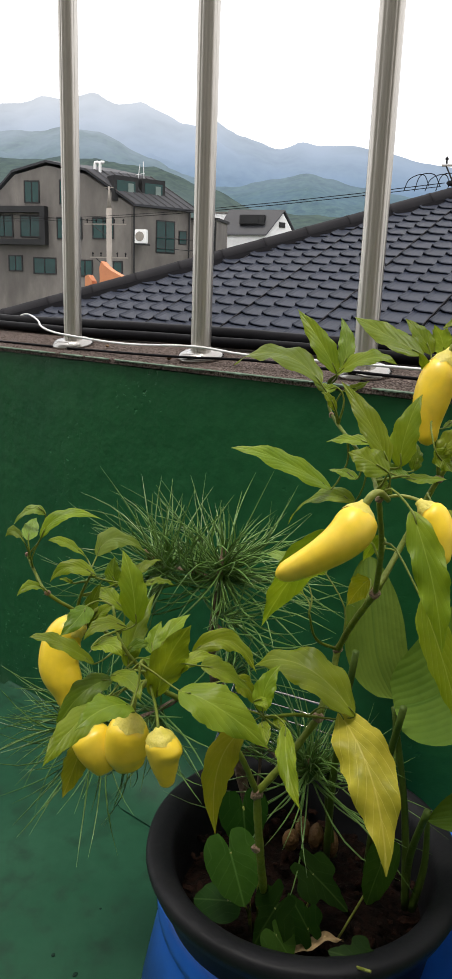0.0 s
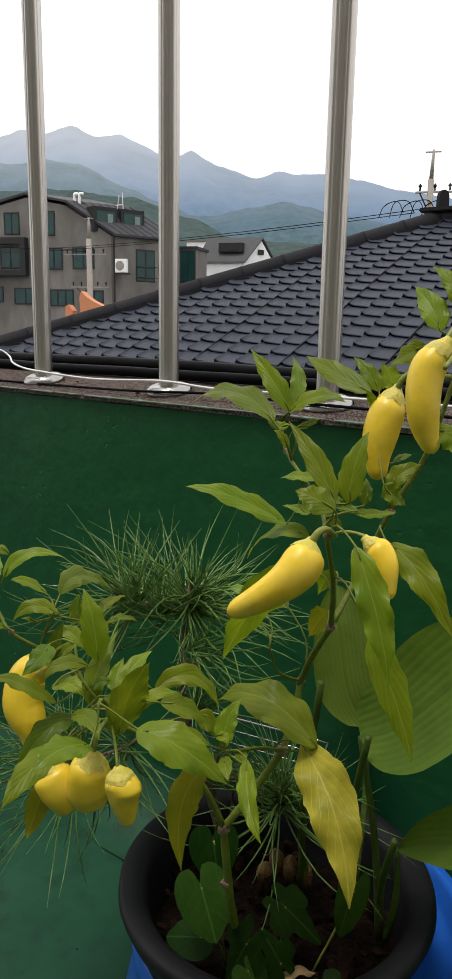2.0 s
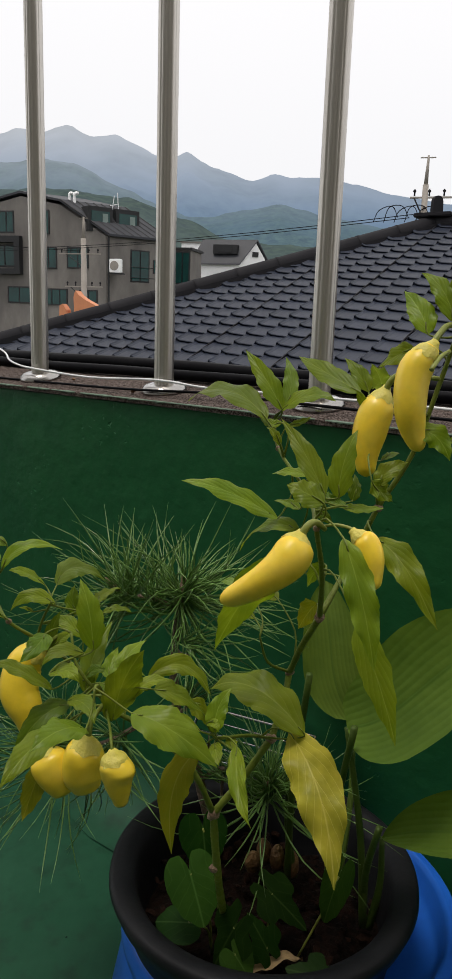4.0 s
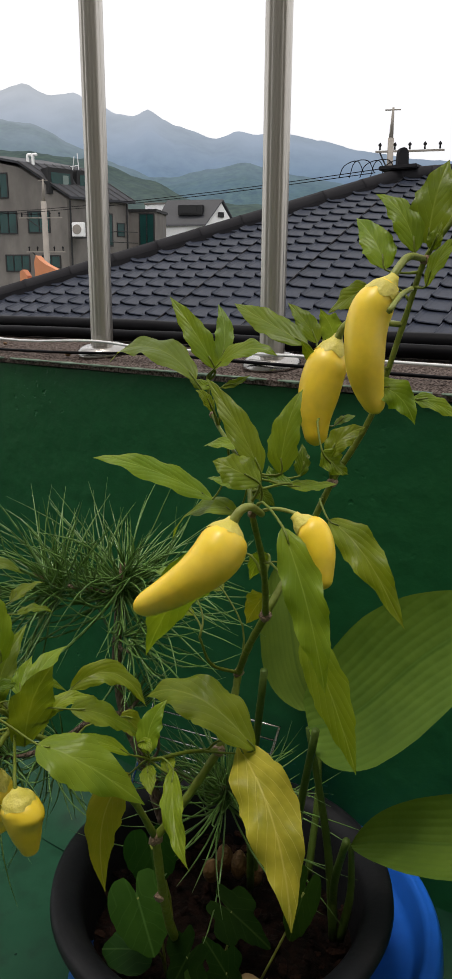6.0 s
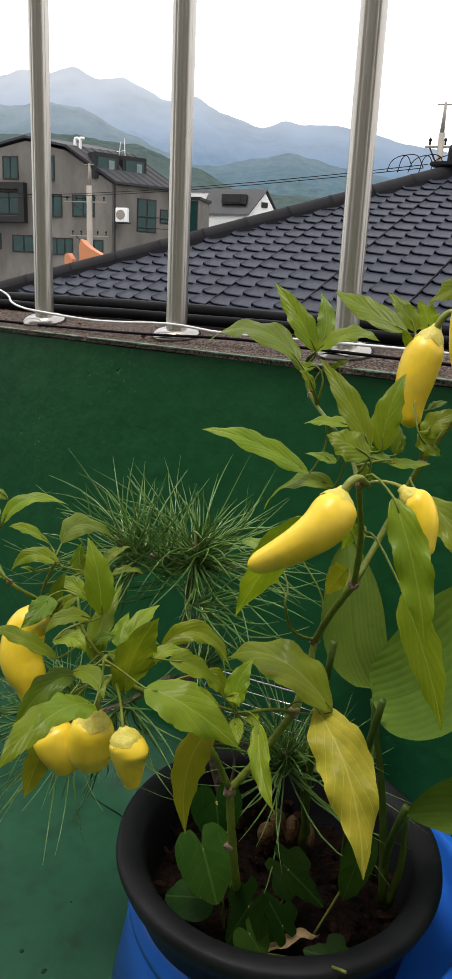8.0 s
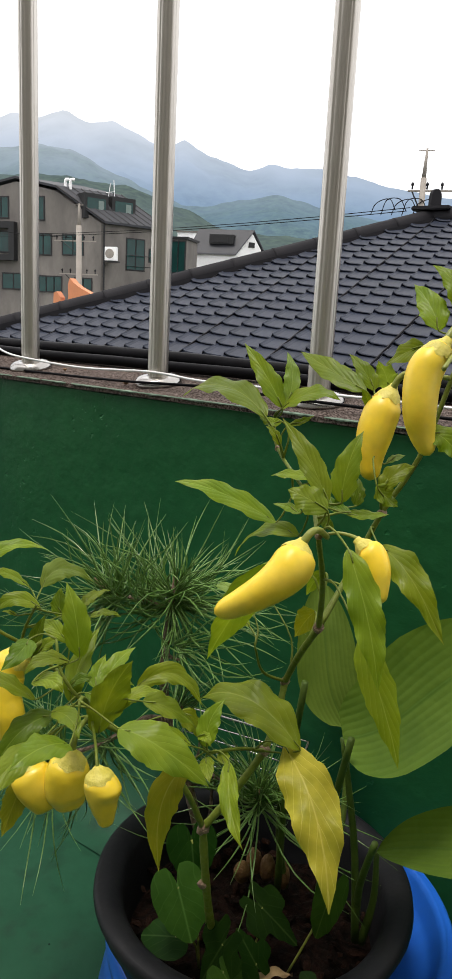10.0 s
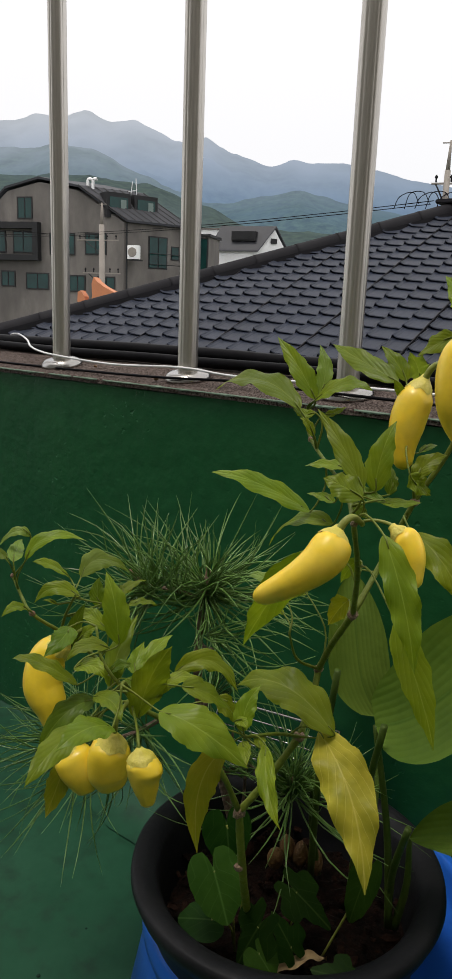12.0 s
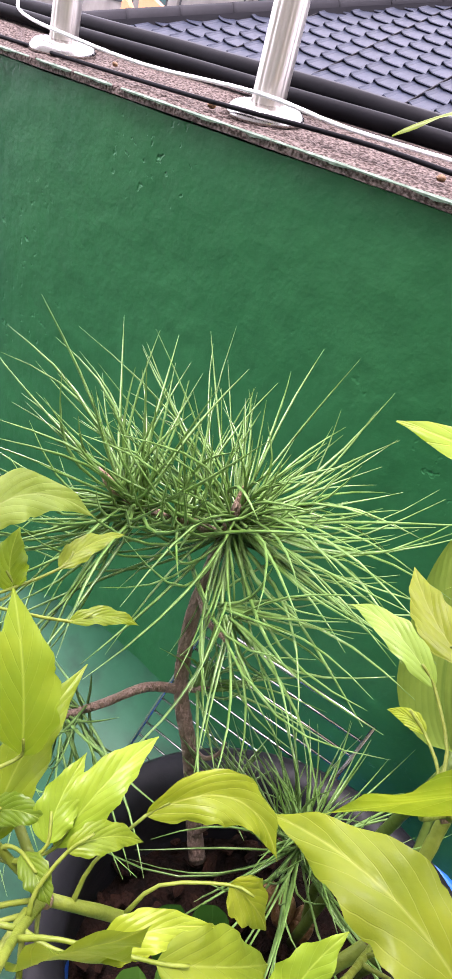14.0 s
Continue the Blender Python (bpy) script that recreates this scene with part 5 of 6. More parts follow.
for q in ([(0.08, 0.0), (0.24, 0.0), (0.24, 0.22), (0.08, 0.22), (0.08, 0.0)],):
    pts = []
    for (a0, b0), (a1, b1) in zip(q, q[1:]):
        pts += [tuple(on_rack(a0 + (a1 - a0) * k / 4, b0 + (b1 - b0) * k / 4)) for k in range(4)]
    pts.append(tuple(on_rack(*q[-1])))
    part("frame", tube(pts, 0.0019, 8), M_CHROME, rack, smooth=True)
for k in range(1, 16):
    b_ = 0.22 * k / 16
    part("wire", tube([tuple(on_rack(0.08, b_)), tuple(on_rack(0.24, b_))], 0.0011, 6), M_CHROME, rack, smooth=True)

# hoses and cables along the coping


def run_line(name, ctrl, radius, material, label, category, wob=0.0, seed=0, n=60):
    pts = curve_points([at_wall(*c) for c in ctrl], n)
    pts = [p + Vector((0, 0, wob * noise.noise((i * 0.21, seed, 0)))) + O * wob * noise.noise((i * 0.17, seed, 5)) for i, p in enumerate(pts)]
    return tagged(mesh_ob(name, tube(pts, radius, 12), material, True), label, category)


run_line("hose", [(-2.6, -0.094, 1.197), (-1.2, -0.092, 1.197), (-0.5, -0.089, 1.198), (-0.1, -0.091, 1.2), (0.3, -0.087, 1.198), (0.9, -0.09, 1.197), (2.2, -0.092, 1.197)], 0.0094, M_BLACK, "thick black rubber hose lying along the coping", "hose", 0.003, 1)
run_line("hose", [(-2.6, -0.069, 1.191), (-1.2, -0.071, 1.191), (-0.4, -0.066, 1.1905), (0.1, -0.067, 1.1915), (0.6, -0.065, 1.1905), (2.2, -0.069, 1.191)], 0.0068, M_BLACK, "thinner black hose beside the thick one", "hose", 0.002, 2)
run_line("cable", [(-0.52, -0.112, 1.185), (-0.495, -0.104, 1.204), (-0.45, -0.088, 1.2095), (-0.37, -0.045, 1.204), (-0.32, -0.012, 1.198), (-0.27, 0.012, 1.194), (-0.217, 0.024, 1.191), (-0.111, 0.02, 1.186), (0.007, 0.021, 1.1905), (0.077, 0.016, 1.186), (0.16, 0.01, 1.186), (0.26, 0.022, 1.188), (0.35, 0.012, 1.187), (0.6, 0.018, 1.186), (1.2, 0.015, 1.186)], 0.00145, M_WHITE, "thin white cable looped over the hoses and along the coping", "cable")
run_line("cable", [(-1.8, 0.018, 1.172), (-0.8, 0.02, 1.172), (-0.3, 0.022, 1.1735), (-0.16, 0.024, 1.1745), (-0.02, 0.033, 1.1775), (0.1, 0.02, 1.181), (0.22, 0.028, 1.18), (0.6, 0.02, 1.177), (1.4, 0.02, 1.176)], 0.0016, M_BLACK, "thin black cable across the base plates", "cable")
for s_, o_, r_ in ((-0.028, 0.026, 0.0034), (0.155, 0.018, 0.003), (-0.17, -0.005, 0.0025), (0.3, 0.03, 0.0028), (-0.4, 0.02, 0.003)):
    bm = bmesh.new()
    bmesh.ops.create_icosphere(bm, subdivisions=2, radius=r_)
    for v in bm.verts:
        v.co += v.co * 0.3 * noise.noise(v.co * 400 + Vector((s_ * 50, 0, 0)))
        v.co.z *= 0.7
    pb = tagged(mesh_ob("pebble", bm, M_BULB, True), "small pale pebble lying on the coping", "pebble", "pebbles")
    pb.location = at_wall(s_, o_, 1.1715 - 0.125 * (o_ - 0.043) + 0.0012)

for k_, (x_, y_) in enumerate(((0.133, 1.139), (0.114, 1.071), (0.145, 1.057), (-0.025, 1.255))):
    bm = bmesh.new()
    bmesh.ops.create_icosphere(bm, subdivisions=2, radius=0.0014 + 0.0003 * (k_ * 7 % 5))
    for v in bm.verts:
        v.co += v.co * 0.5 * noise.noise(v.co * 300 + Vector((k_ * 9, 0, 0)))
        v.co.z *= 0.2
    sp = tagged(mesh_ob("dirt_speck", bm, M_GRIME, True), "small dark crumb of dirt on the green floor", "dirt speck", "dirt specks")
    sp.location = (x_, y_, FLOOR_Z + 0.0006)

# ---- model units to metres: near things grow about the origin ----
for ob in list(scene.objects):
    if ob.parent is None and ob.type in {"MESH", "EMPTY"}:
        ob.location = ob.location * K
        ob.scale = ob.scale * K


# ---- neighbouring tiled roof ----
ROOF_YAW, ROOF_PITCH = radians(-20), radians(23)
RS = Vector((math.cos(ROOF_YAW), math.sin(ROOF_YAW), 0))
RP = Vector((-math.sin(ROOF_YAW), math.cos(ROOF_YAW), 0))
RU = RP * math.cos(ROOF_PITCH) + Vector((0, 0, math.sin(ROOF_PITCH)))
RN = RS.cross(RU)
CORNER = Vector((-4.262, 8.5, 1.0))
roof = thing("tiled_roof", "neighbouring hipped roof of dark blue-grey wavy tiles with round ridge caps", "roof", at=CORNER)


def roof_at(a, b, n=0.0):
    """a along the eave, b up the slope, from the corner."""
    return RS * a + RU * b + RN * n


B_TOP = 4.05
bm = bmesh.new()
cp = math.cos(ROOF_PITCH)
pts = [roof_at(-1.6 * 1, -1.6 / cp, -0.03), roof_at(16, -1.6 / cp, -0.03), roof_at(16, B_TOP, -0.03), roof_at(B_TOP * cp, B_TOP, -0.03)]
vs = [bm.verts.new(p) for p in pts]
bm.faces.new(vs)
back = [roof_at(-1.6, -1.6 / cp, -0.03), roof_at(B_TOP * cp, B_TOP, -0.03), roof_at(16, B_TOP, -0.03)]
far_eave = RS * -1.6 + RP * (2 * B_TOP * cp + 1.6) - Vector((0, 0, 1.6 * math.tan(ROOF_PITCH)))
q = [bm.verts.new(p) for p in (back[0], far_eave, back[1])]
bm.faces.new(q)
q = [bm.verts.new(p) for p in (far_eave, RS * 16 + RP * (2 * B_TOP * cp + 1.6) - Vector((0, 0, 1.6 * math.tan(ROOF_PITCH))), back[2], back[1])]
bm.faces.new(q)
part("deck", bm, M_CAP, roof)


def tile_mesh(width, length):
    """One wavy tile course piece: low pan with a rounded rib at one side and a downturned nose."""
    me = bpy.data.meshes.new("tile")
    bm = bmesh.new()
    xs = [0, 0.08, 0.15, 0.20, 0.25, 0.285, 0.33, 0.44, 0.75, 1.0]
    hs = [0.005, 0.001, -0.003, 0.010, 0.038, 0.043, 0.031, 0.019, 0.010, 0.005]
    cols = []
    for x, hh in zip(xs, hs):
        cols.append([bm.verts.new((x * width, 0.012, hh - 0.020)), bm.verts.new((x * width, 0.0, hh - 0.004)), bm.verts.new((x * width, 0.006, hh + 0.002)), bm.verts.new((x * width, length * 0.5, hh * 0.85 - 0.006)), bm.verts.new((x * width, length * 1.1, hh * 0.7 - 0.017))])
    for a, b in zip(cols, cols[1:]):
        for k in range(4):
            bm.faces.new((a[k], b[k], b[k + 1], a[k + 1]))
    bm.normal_update()
    bm.to_mesh(me)
    bm.free()
    me.materials.append(M_TILE)
    for p in me.polygons:
        p.use_smooth = False
    return me


TW, TL = 0.235, 0.228
tile_data = tile_mesh(TW, TL)
rot = Matrix((RS, RU, RN)).transposed().to_4x4()
spots = []
for row in range(-6, 18):
    for col in range(-6, 60):
        a, b = col * TW, row * TL
        if a < b * cp - 0.02 or b + TL > B_TOP + 0.08 or a > 9.5:
            continue
        spots.append(((roof_at(a, b) - roof_at(5.0, -0.6)).length, a, b))
spots.sort()
for d, a, b in spots[:300]:
    ob = new("tile", tile_data)
    ob.parent = roof
    ob.matrix_basis = Matrix.Translation(roof_at(a, b, 0.004 * noise.noise((a, b, 0)))) @ rot
verts_, faces_ = [], []
for d, a, b in spots[300:]:
    m_ = Matrix.Translation(roof_at(a, b, 0.004 * noise.noise((a, b, 0)))) @ rot
    n0 = len(verts_)
    verts_ += [tuple(m_ @ v.co) for v in tile_data.vertices]
    faces_ += [tuple(n0 + i for i in p.vertices) for p in tile_data.polygons]
rest = bpy.data.meshes.new("tile_field")
rest.from_pydata(verts_, [], faces_)
rest.materials.append(M_TILE)
field = tagged(new("tile_field", rest), "", kind="stuff")
field.parent = roof


for k in range(1, 11):
    a0 = (k * 4 + 0.1) * TW
    b1 = min(B_TOP, a0 / cp)
    sm = part("seam", box((-0.005, 0, -0.01), (0.005, b1 + 1.3, 0.016)), M_CAP, roof)
    sm.matrix_basis = Matrix.Translation(roof_at(a0, -1.3, 0.0)) @ rot


def cap_run(start, end, radius, name, count):
    p0, p1 = Vector(start), Vector(end)
    d = p1 - p0
    for i in range(count):
        a, b = p0 + d * (i / count), p0 + d * ((i + 1.06) / count)
        part(name, tube([a, a + (b - a) * 0.06, a + (b - a) * 0.08, b], [radius * 1.025, radius * 1.025, radius, radius * 0.995], 14), M_CAP, roof, smooth=True)


hip_top = roof_at(B_TOP * cp, B_TOP, 0.0)
cap_run(roof_at(-1.6, -1.6 / cp, 0.0), hip_top, 0.112, "hip_cap", 15)
cap_run(hip_top, roof_at(16, B_TOP, 0.0), 0.11, "ridge_cap", 30)
arch = [(0.10 * math.cos(a), 0.0, 0.20 + 0.10 * math.sin(a)) for a in [math.pi * k / 10 for k in range(11)]]
fin = part("finial", prism([(0.11, 0.0, -0.02)] + arch + [(-0.11, 0.0, -0.02)], (0, 0.07, 0)), M_CAP, roof, "upright rounded end tile")
fin.scale = (0.72, 0.8, 0.8)
fin.location, fin.rotation_euler = hip_top + RS * 0.02 + Vector((0, 0, 0.10)), (0, 0, ROOF_YAW + radians(55))
slab = part("finial_base", box((-0.24, -0.16, 0), (0.24, 0.16, 0.05), 0.012), M_CAP, roof)
slab.location, slab.rotation_euler = hip_top + Vector((0, 0, 0.075)), (0, 0, ROOF_YAW)
gutter = part("gutter", box((-8.8, -0.07, -0.06), (8.8, 0.07, 0.06)), M_CAP, roof)
gutter.matrix_basis = Matrix.Translation(roof_at(7.2, -1.75, -0.1)) @ rot
strip = part("hip_base", box((0, -0.13, -0.16), (1, 0.13, 0.0)), M_CAP, roof)
d_ = hip_top - roof_at(-1.6, -1.6 / cp, 0.04)
strip.matrix_basis = Matrix.Translation(roof_at(-1.6, -1.6 / cp, 0.04)) @ d_.to_track_quat("X", "Z").to_matrix().to_4x4() @ Matrix.Diagonal((d_.length, 1, 1, 1))


# ---- houses beyond ----
def window(parent, x0, x1, z0, z1, y, bars=1, sill=True):
    """A window facing the terrace: frame, panes, sill."""
    w = new("window")
    w.parent = parent
    w.location = (x0, y, z0)
    W, H = x1 - x0, z1 - z0
    f = 0.09
    bm = box((0, -0.06, 0), (f, 0.1, H))
    add_box(bm, (W - f, -0.06, 0), (W, 0.1, H))
    add_box(bm, (f, -0.06, 0), (W - f, 0.1, f))
    add_box(bm, (f, -0.06, H - f), (W - f, 0.1, H))
    for i in range(bars):
        cx = W * (i + 1) / (bars + 1)
        add_box(bm, (cx - 0.03, -0.05, f), (cx + 0.03, 0.08, H - f))
    part("frame", bm, M_DARKMETAL, w)
    for i in range(bars + 1):
        a, b = W * i / (bars + 1) + 0.05, W * (i + 1) / (bars + 1) - 0.05
        part("pane", box((a, -0.04, 0.05), (b, -0.02, H - 0.05)), M_GLASS, w)
    return w


BASE_Z = -9.0
D = Vector((3.2, 3.74, 0))
house = thing("apartment_house", "grey rendered apartment house with dark metal roof and teal-tinted windows", "house", at=(0, 53, 0))
gable = [(-33.4, 0, BASE_Z), (-21.95, 0, BASE_Z), (-21.95, 0, 7.25), (-25.5, 0, 9.4), (-28.56, 0, 10.0), (-31.16, 0, 9.4), (-33.4, 0, 7.46)]
part("wall", prism(gable, D * 1.0), M_PLASTER, house, "weathered grey concrete render")
over = [(-33.7, -0.15, 7.3), (-31.3, -0.15, 9.55), (-28.56, -0.15, 10.2), (-25.4, -0.15, 9.6), (-21.6, -0.15, 7.25)]
bm = bmesh.new()
lo = [bm.verts.new(p) for p in over]
hi = [bm.verts.new(Vector(p) + Vector((0, 0, 0.16))) for p in over]
lo2 = [bm.verts.new(Vector(p) + D * 1.06) for p in over]
hi2 = [bm.verts.new(Vector(p) + D * 1.06 + Vector((0, 0, 0.16))) for p in over]
for i in range(4):
    bm.faces.new((lo[i], lo[i + 1], hi[i + 1], hi[i]))
    bm.faces.new((hi[i], hi[i + 1], hi2[i + 1], hi2[i]))
    bm.faces.new((lo[i], lo[i + 1], lo2[i + 1], lo2[i]))
    bm.faces.new((lo2[i], lo2[i + 1], hi2[i + 1], hi2[i]))
for i in (0, 4):
    bm.faces.new((lo[i], hi[i], hi2[i], lo2[i]))
roof_part = part("roof", bm, M_ROOFMETAL, house, "dark standing-seam metal roof")
for i in range(9):
    p = Vector((-25.4, -0.15, 9.76)) + D * 1.06 * (i / 8)
    q = Vector((-21.6, -0.15, 7.41)) + D * 1.06 * (i / 8)
    part("seam", tube([p, q], 0.05, 4), M_DARKMETAL, roof_part)
# dormer band on the roof
e = D.normalized()
for k, (a, b) in enumerate(((0.3, 2.2), (2.5, 4.4))):
    dm = new("dormer")
    dm.parent = house
    p = Vector((-23.9, 0, 0)) + e * a + Vector((e.y, -e.x, 0)) * 0.75
    w = e * (b - a)
    back_v = Vector((-e.y, e.x, 0)) * 2.6
    quad = [p + Vector((0, 0, 7.6)), p + w + Vector((0, 0, 7.6)), p + w + Vector((0, 0, 9.3)), p + Vector((0, 0, 9.3))]
    part("cheek", prism([tuple(v) for v in quad], back_v), M_DARKMETAL, dm)
    out = Vector((e.y, -e.x, 0)) * 0.03
    g = [p + w * 0.12 + out + Vector((0, 0, 8.15)), p + w * 0.88 + out + Vector((0, 0, 8.15)), p + w * 0.88 + out + Vector((0, 0, 9.0)), p + w * 0.12 + out + Vector((0, 0, 9.0))]
    part("pane", prism([tuple(v) for v in g], -out * 0.5), M_GLASS, dm)
    # pale panel standing in for light reflected in part of the pane
    g2 = [p + w * 0.58 + out + Vector((0, 0, 8.25)), p + w * 0.8 + out + Vector((0, 0, 8.25)), p + w * 0.8 + out + Vector((0, 0, 8.85)), p + w * 0.58 + out + Vector((0, 0, 8.85))]
    part("blind", prism([tuple(v) for v in g2], out * 0.6), M_PANE_GLINT, dm)
window(house, -30.4, -29.15, 7.45, 9.0, 0, 1)
window(house, -27.55, -26.3, 7.35, 9.05, 0, 1)
window(house, -27.8, -25.75, 4.95, 6.5, 0, 2)
window(house, -24.95, -23.25, 5.0, 6.5, 0, 1)
window(house, -31.9, -30.7, 2.6, 3.76, 0, 1)
window(house, -29.8, -27.9, 2.45, 3.65, 0, 1)
window(house, -26.84, -24.94, 2.35, 3.55, 0, 2)
window(house, -24.0, -22.58, 2.6, 3.5, 0, 1)
window(house, -32.9, -31.4, 5.05, 6.6, -0.02, 1)
window(house, -30.8, -29.1, 5.05, 6.6, -0.02, 1)
bm = bmesh.new()
for lo_, hi_ in (((-33.5, -0.55, 6.75), (-28.5, 0.05, 7.2)), ((-33.5, -0.55, 4.5), (-28.5, 0.05, 4.9)), ((-33.5, -0.55, 4.9), (-33.05, 0.05, 6.75)), ((-28.95, -0.55, 4.9), (-28.5, 0.05, 6.75))):
    add_box(bm, lo_, hi_)
part("box_frame", bm, M_DARKMETAL, house, "projecting black box frame round two windows")


def side_panel(a0, a1, z0, z1, out, material, name, parent, depth=0.08):
    """A panel on the house's receding side wall."""
    base = Vector((-21.95, 0, 0)) + Vector((e.y, -e.x, 0)) * out
    pts = [base + e * a0 + Vector((0, 0, z0)), base + e * a1 + Vector((0, 0, z0)), base + e * a1 + Vector((0, 0, z1)), base + e * a0 + Vector((0, 0, z1))]
    return part(name, prism([tuple(p) for p in pts], Vector((-e.y, e.x, 0)) * depth), material, parent)


sw = new("window")
sw.parent = house
side_panel(2.0, 3.6, 4.2, 6.5, 0.02, M_DARKMETAL, "frame", sw)
side_panel(2.1, 2.75, 4.3, 6.4, 0.05, M_GLASS, "pane", sw)
side_panel(2.85, 3.5, 4.3, 6.4, 0.05, M_GLASS, "pane", sw)
sw2 = new("window")
sw2.parent = house
side_panel(3.9, 4.6, 4.9, 5.9, 0.02, M_DARKMETAL, "frame", sw2)
side_panel(3.98, 4.52, 4.98, 5.82, 0.05, M_GLASS, "pane", sw2)
part("downpipe", tube([tuple(Vector((-21.9, 0, 7.2)) + Vector((e.y, -e.x, 0)) * 0.1 + e * 0.15), tuple(Vector((-21.9, 0, 0)) + Vector((e.y, -e.x, 0)) * 0.1 + e * 0.15)], 0.07, 8), M_DARKMETAL, house)
part("downpipe", tube([tuple(Vector((-21.9, 0, 7.2)) + Vector((e.y, -e.x, 0)) * 0.1 + e * 4.7), tuple(Vector((-21.9, 0, 0)) + Vector((e.y, -e.x, 0)) * 0.1 + e * 4.7)], 0.06, 8), M_DARKMETAL, house)
for zz in (5.25, 4.5):
    p = Vector((-21.9, 0, zz)) + Vector((e.y, -e.x, 0)) * 0.5
    part("balcony_rail", tube([tuple(p + e * 1.7), tuple(p + e * 5.3)], 0.03, 6), M_DARKMETAL, house)

ac = thing("air_conditioner", "white outdoor air conditioner unit on a wall bracket", "air conditioner", at=(-21.5, 53.0, 4.72))
part("casing", box((-0.02, -0.35, 0), (0.86, 0.0, 0.95), 0.03), M_WHITEWALL, ac)
gr = part("fan_grille", lathe([(0.0, 0.02), (0.1, 0.03), (0.11, 0.02), (0.3, 0.025), (0.33, 0.0)], 24), M_POLE, ac, "round grey fan grille")
gr.rotation_euler, gr.location = (radians(90), 0, 0), (0.36, -0.36, 0.48)
part("bracket", box((0.0, -0.4, -0.08), (0.84, 0.5, -0.0)), M_DARKMETAL, ac)

for k, (px, pz) in enumerate(((-25.0, 10.25), (-24.6, 10.2))):
    v = thing("roof_vent", "bent white flue pipe on the house roof", "vent pipe", "roof vents", at=(px, 53.6, 9.3))
    part("pipe", tube(curve_points([(0, 0, 0), (0, 0, 0.7), (0.05, 0, 0.95), (0.3, 0, 0.95)], 12), 0.11, 8), M_WHITEWALL, v, smooth=True)
ant = thing("roof_antenna", "thin metal antenna mast on the house roof", "antenna", at=(-22.6, 55.6, 8.9))
part("mast", tube([(0, 0, 0), (0.25, 0, 1.5)], 0.03, 6), M_WHITE, ant)
part("mast", tube([(0.6, 0, 0), (0.5, 0, 1.7)], 0.03, 6), M_WHITE, ant)
part("crossbar", tube([(-0.1, 0, 0.8), (0.6, 0, 0.9)], 0.025, 6), M_WHITE, ant)

annex = thing("annex", "dark glazed annex beside the apartment house", "house", at=(0, 60, 0))
part("wall", box((-20.0, 0, BASE_Z), (-17.7, 3, 7.0)), M_PLASTER, annex)
part("roof", box((-20.0, -0.1, 7.0), (-17.55, 3.1, 7.2)), M_DARKMETAL, annex)
window(annex, -19.0, -17.75, 4.4, 6.9, -0.03, 1)

white = thing("white_house", "white house with a dark grey gabled roof and a long dormer", "house", at=(0, 68, 0))
bm = prism([(-19.9, 0, BASE_Z), (-15.7, 0, BASE_Z), (-13.5, 2.0, BASE_Z), (-17.7, 2.0, BASE_Z)], (0, 0, 6.8 - BASE_Z))
part("wall", bm, M_WHITEWALL, white)
part("gable", prism([(-15.72, 0, 6.8), (-13.52, 2.0, 6.8), (-14.45, 1.2, 8.55)], (-0.4, 0, 0)), M_WHITEWALL, white)
part("roof", prism([(-20.1, -0.25, 6.55), (-15.55, -0.25, 6.55), (-14.3, 1.2, 8.7), (-19.4, 1.2, 8.7)], (0, 0.05, 0.14)), M_ROOFMETAL, white)
part("roof", prism([(-14.3, 1.2, 8.7), (-13.3, 2.2, 6.7), (-17.9, 2.2, 6.7), (-19.4, 1.2, 8.7)], (0, 0.05, 0.14)), M_ROOFMETAL, white)
part("dormer", box((-18.1, 0.1, 7.5), (-15.9, 1.2, 8.3)), M_DARKMETAL, white)
part("pane", box((-17.8, 0.04, 7.62), (-16.4, 0.1, 8.05)), M_DARKMETAL, white)
gp = part("pane", box((-0.3, -0.03, -0.22), (0.3, 0.03, 0.22)), M_DARKMETAL, white)
gp.location, gp.rotation_euler = (-14.45, 1.08, 7.55), (0, 0, math.atan2(2.0, 2.2))
part("pane", box((-19.65, -0.04, 5.6), (-19.2, 0.0, 6.25)), M_DARKMETAL, white)
block = thing("white_block", "plain white flat-roofed building behind the grey house", "house", at=(0, 72, 0))
part("wall", box((-22.3, 0, BASE_Z), (-20.0, 4, 8.8)), M_WHITEWALL, block)
part("roof", box((-22.4, -0.1, 8.8), (-19.9, 4.1, 8.95)), M_PLASTER, block)

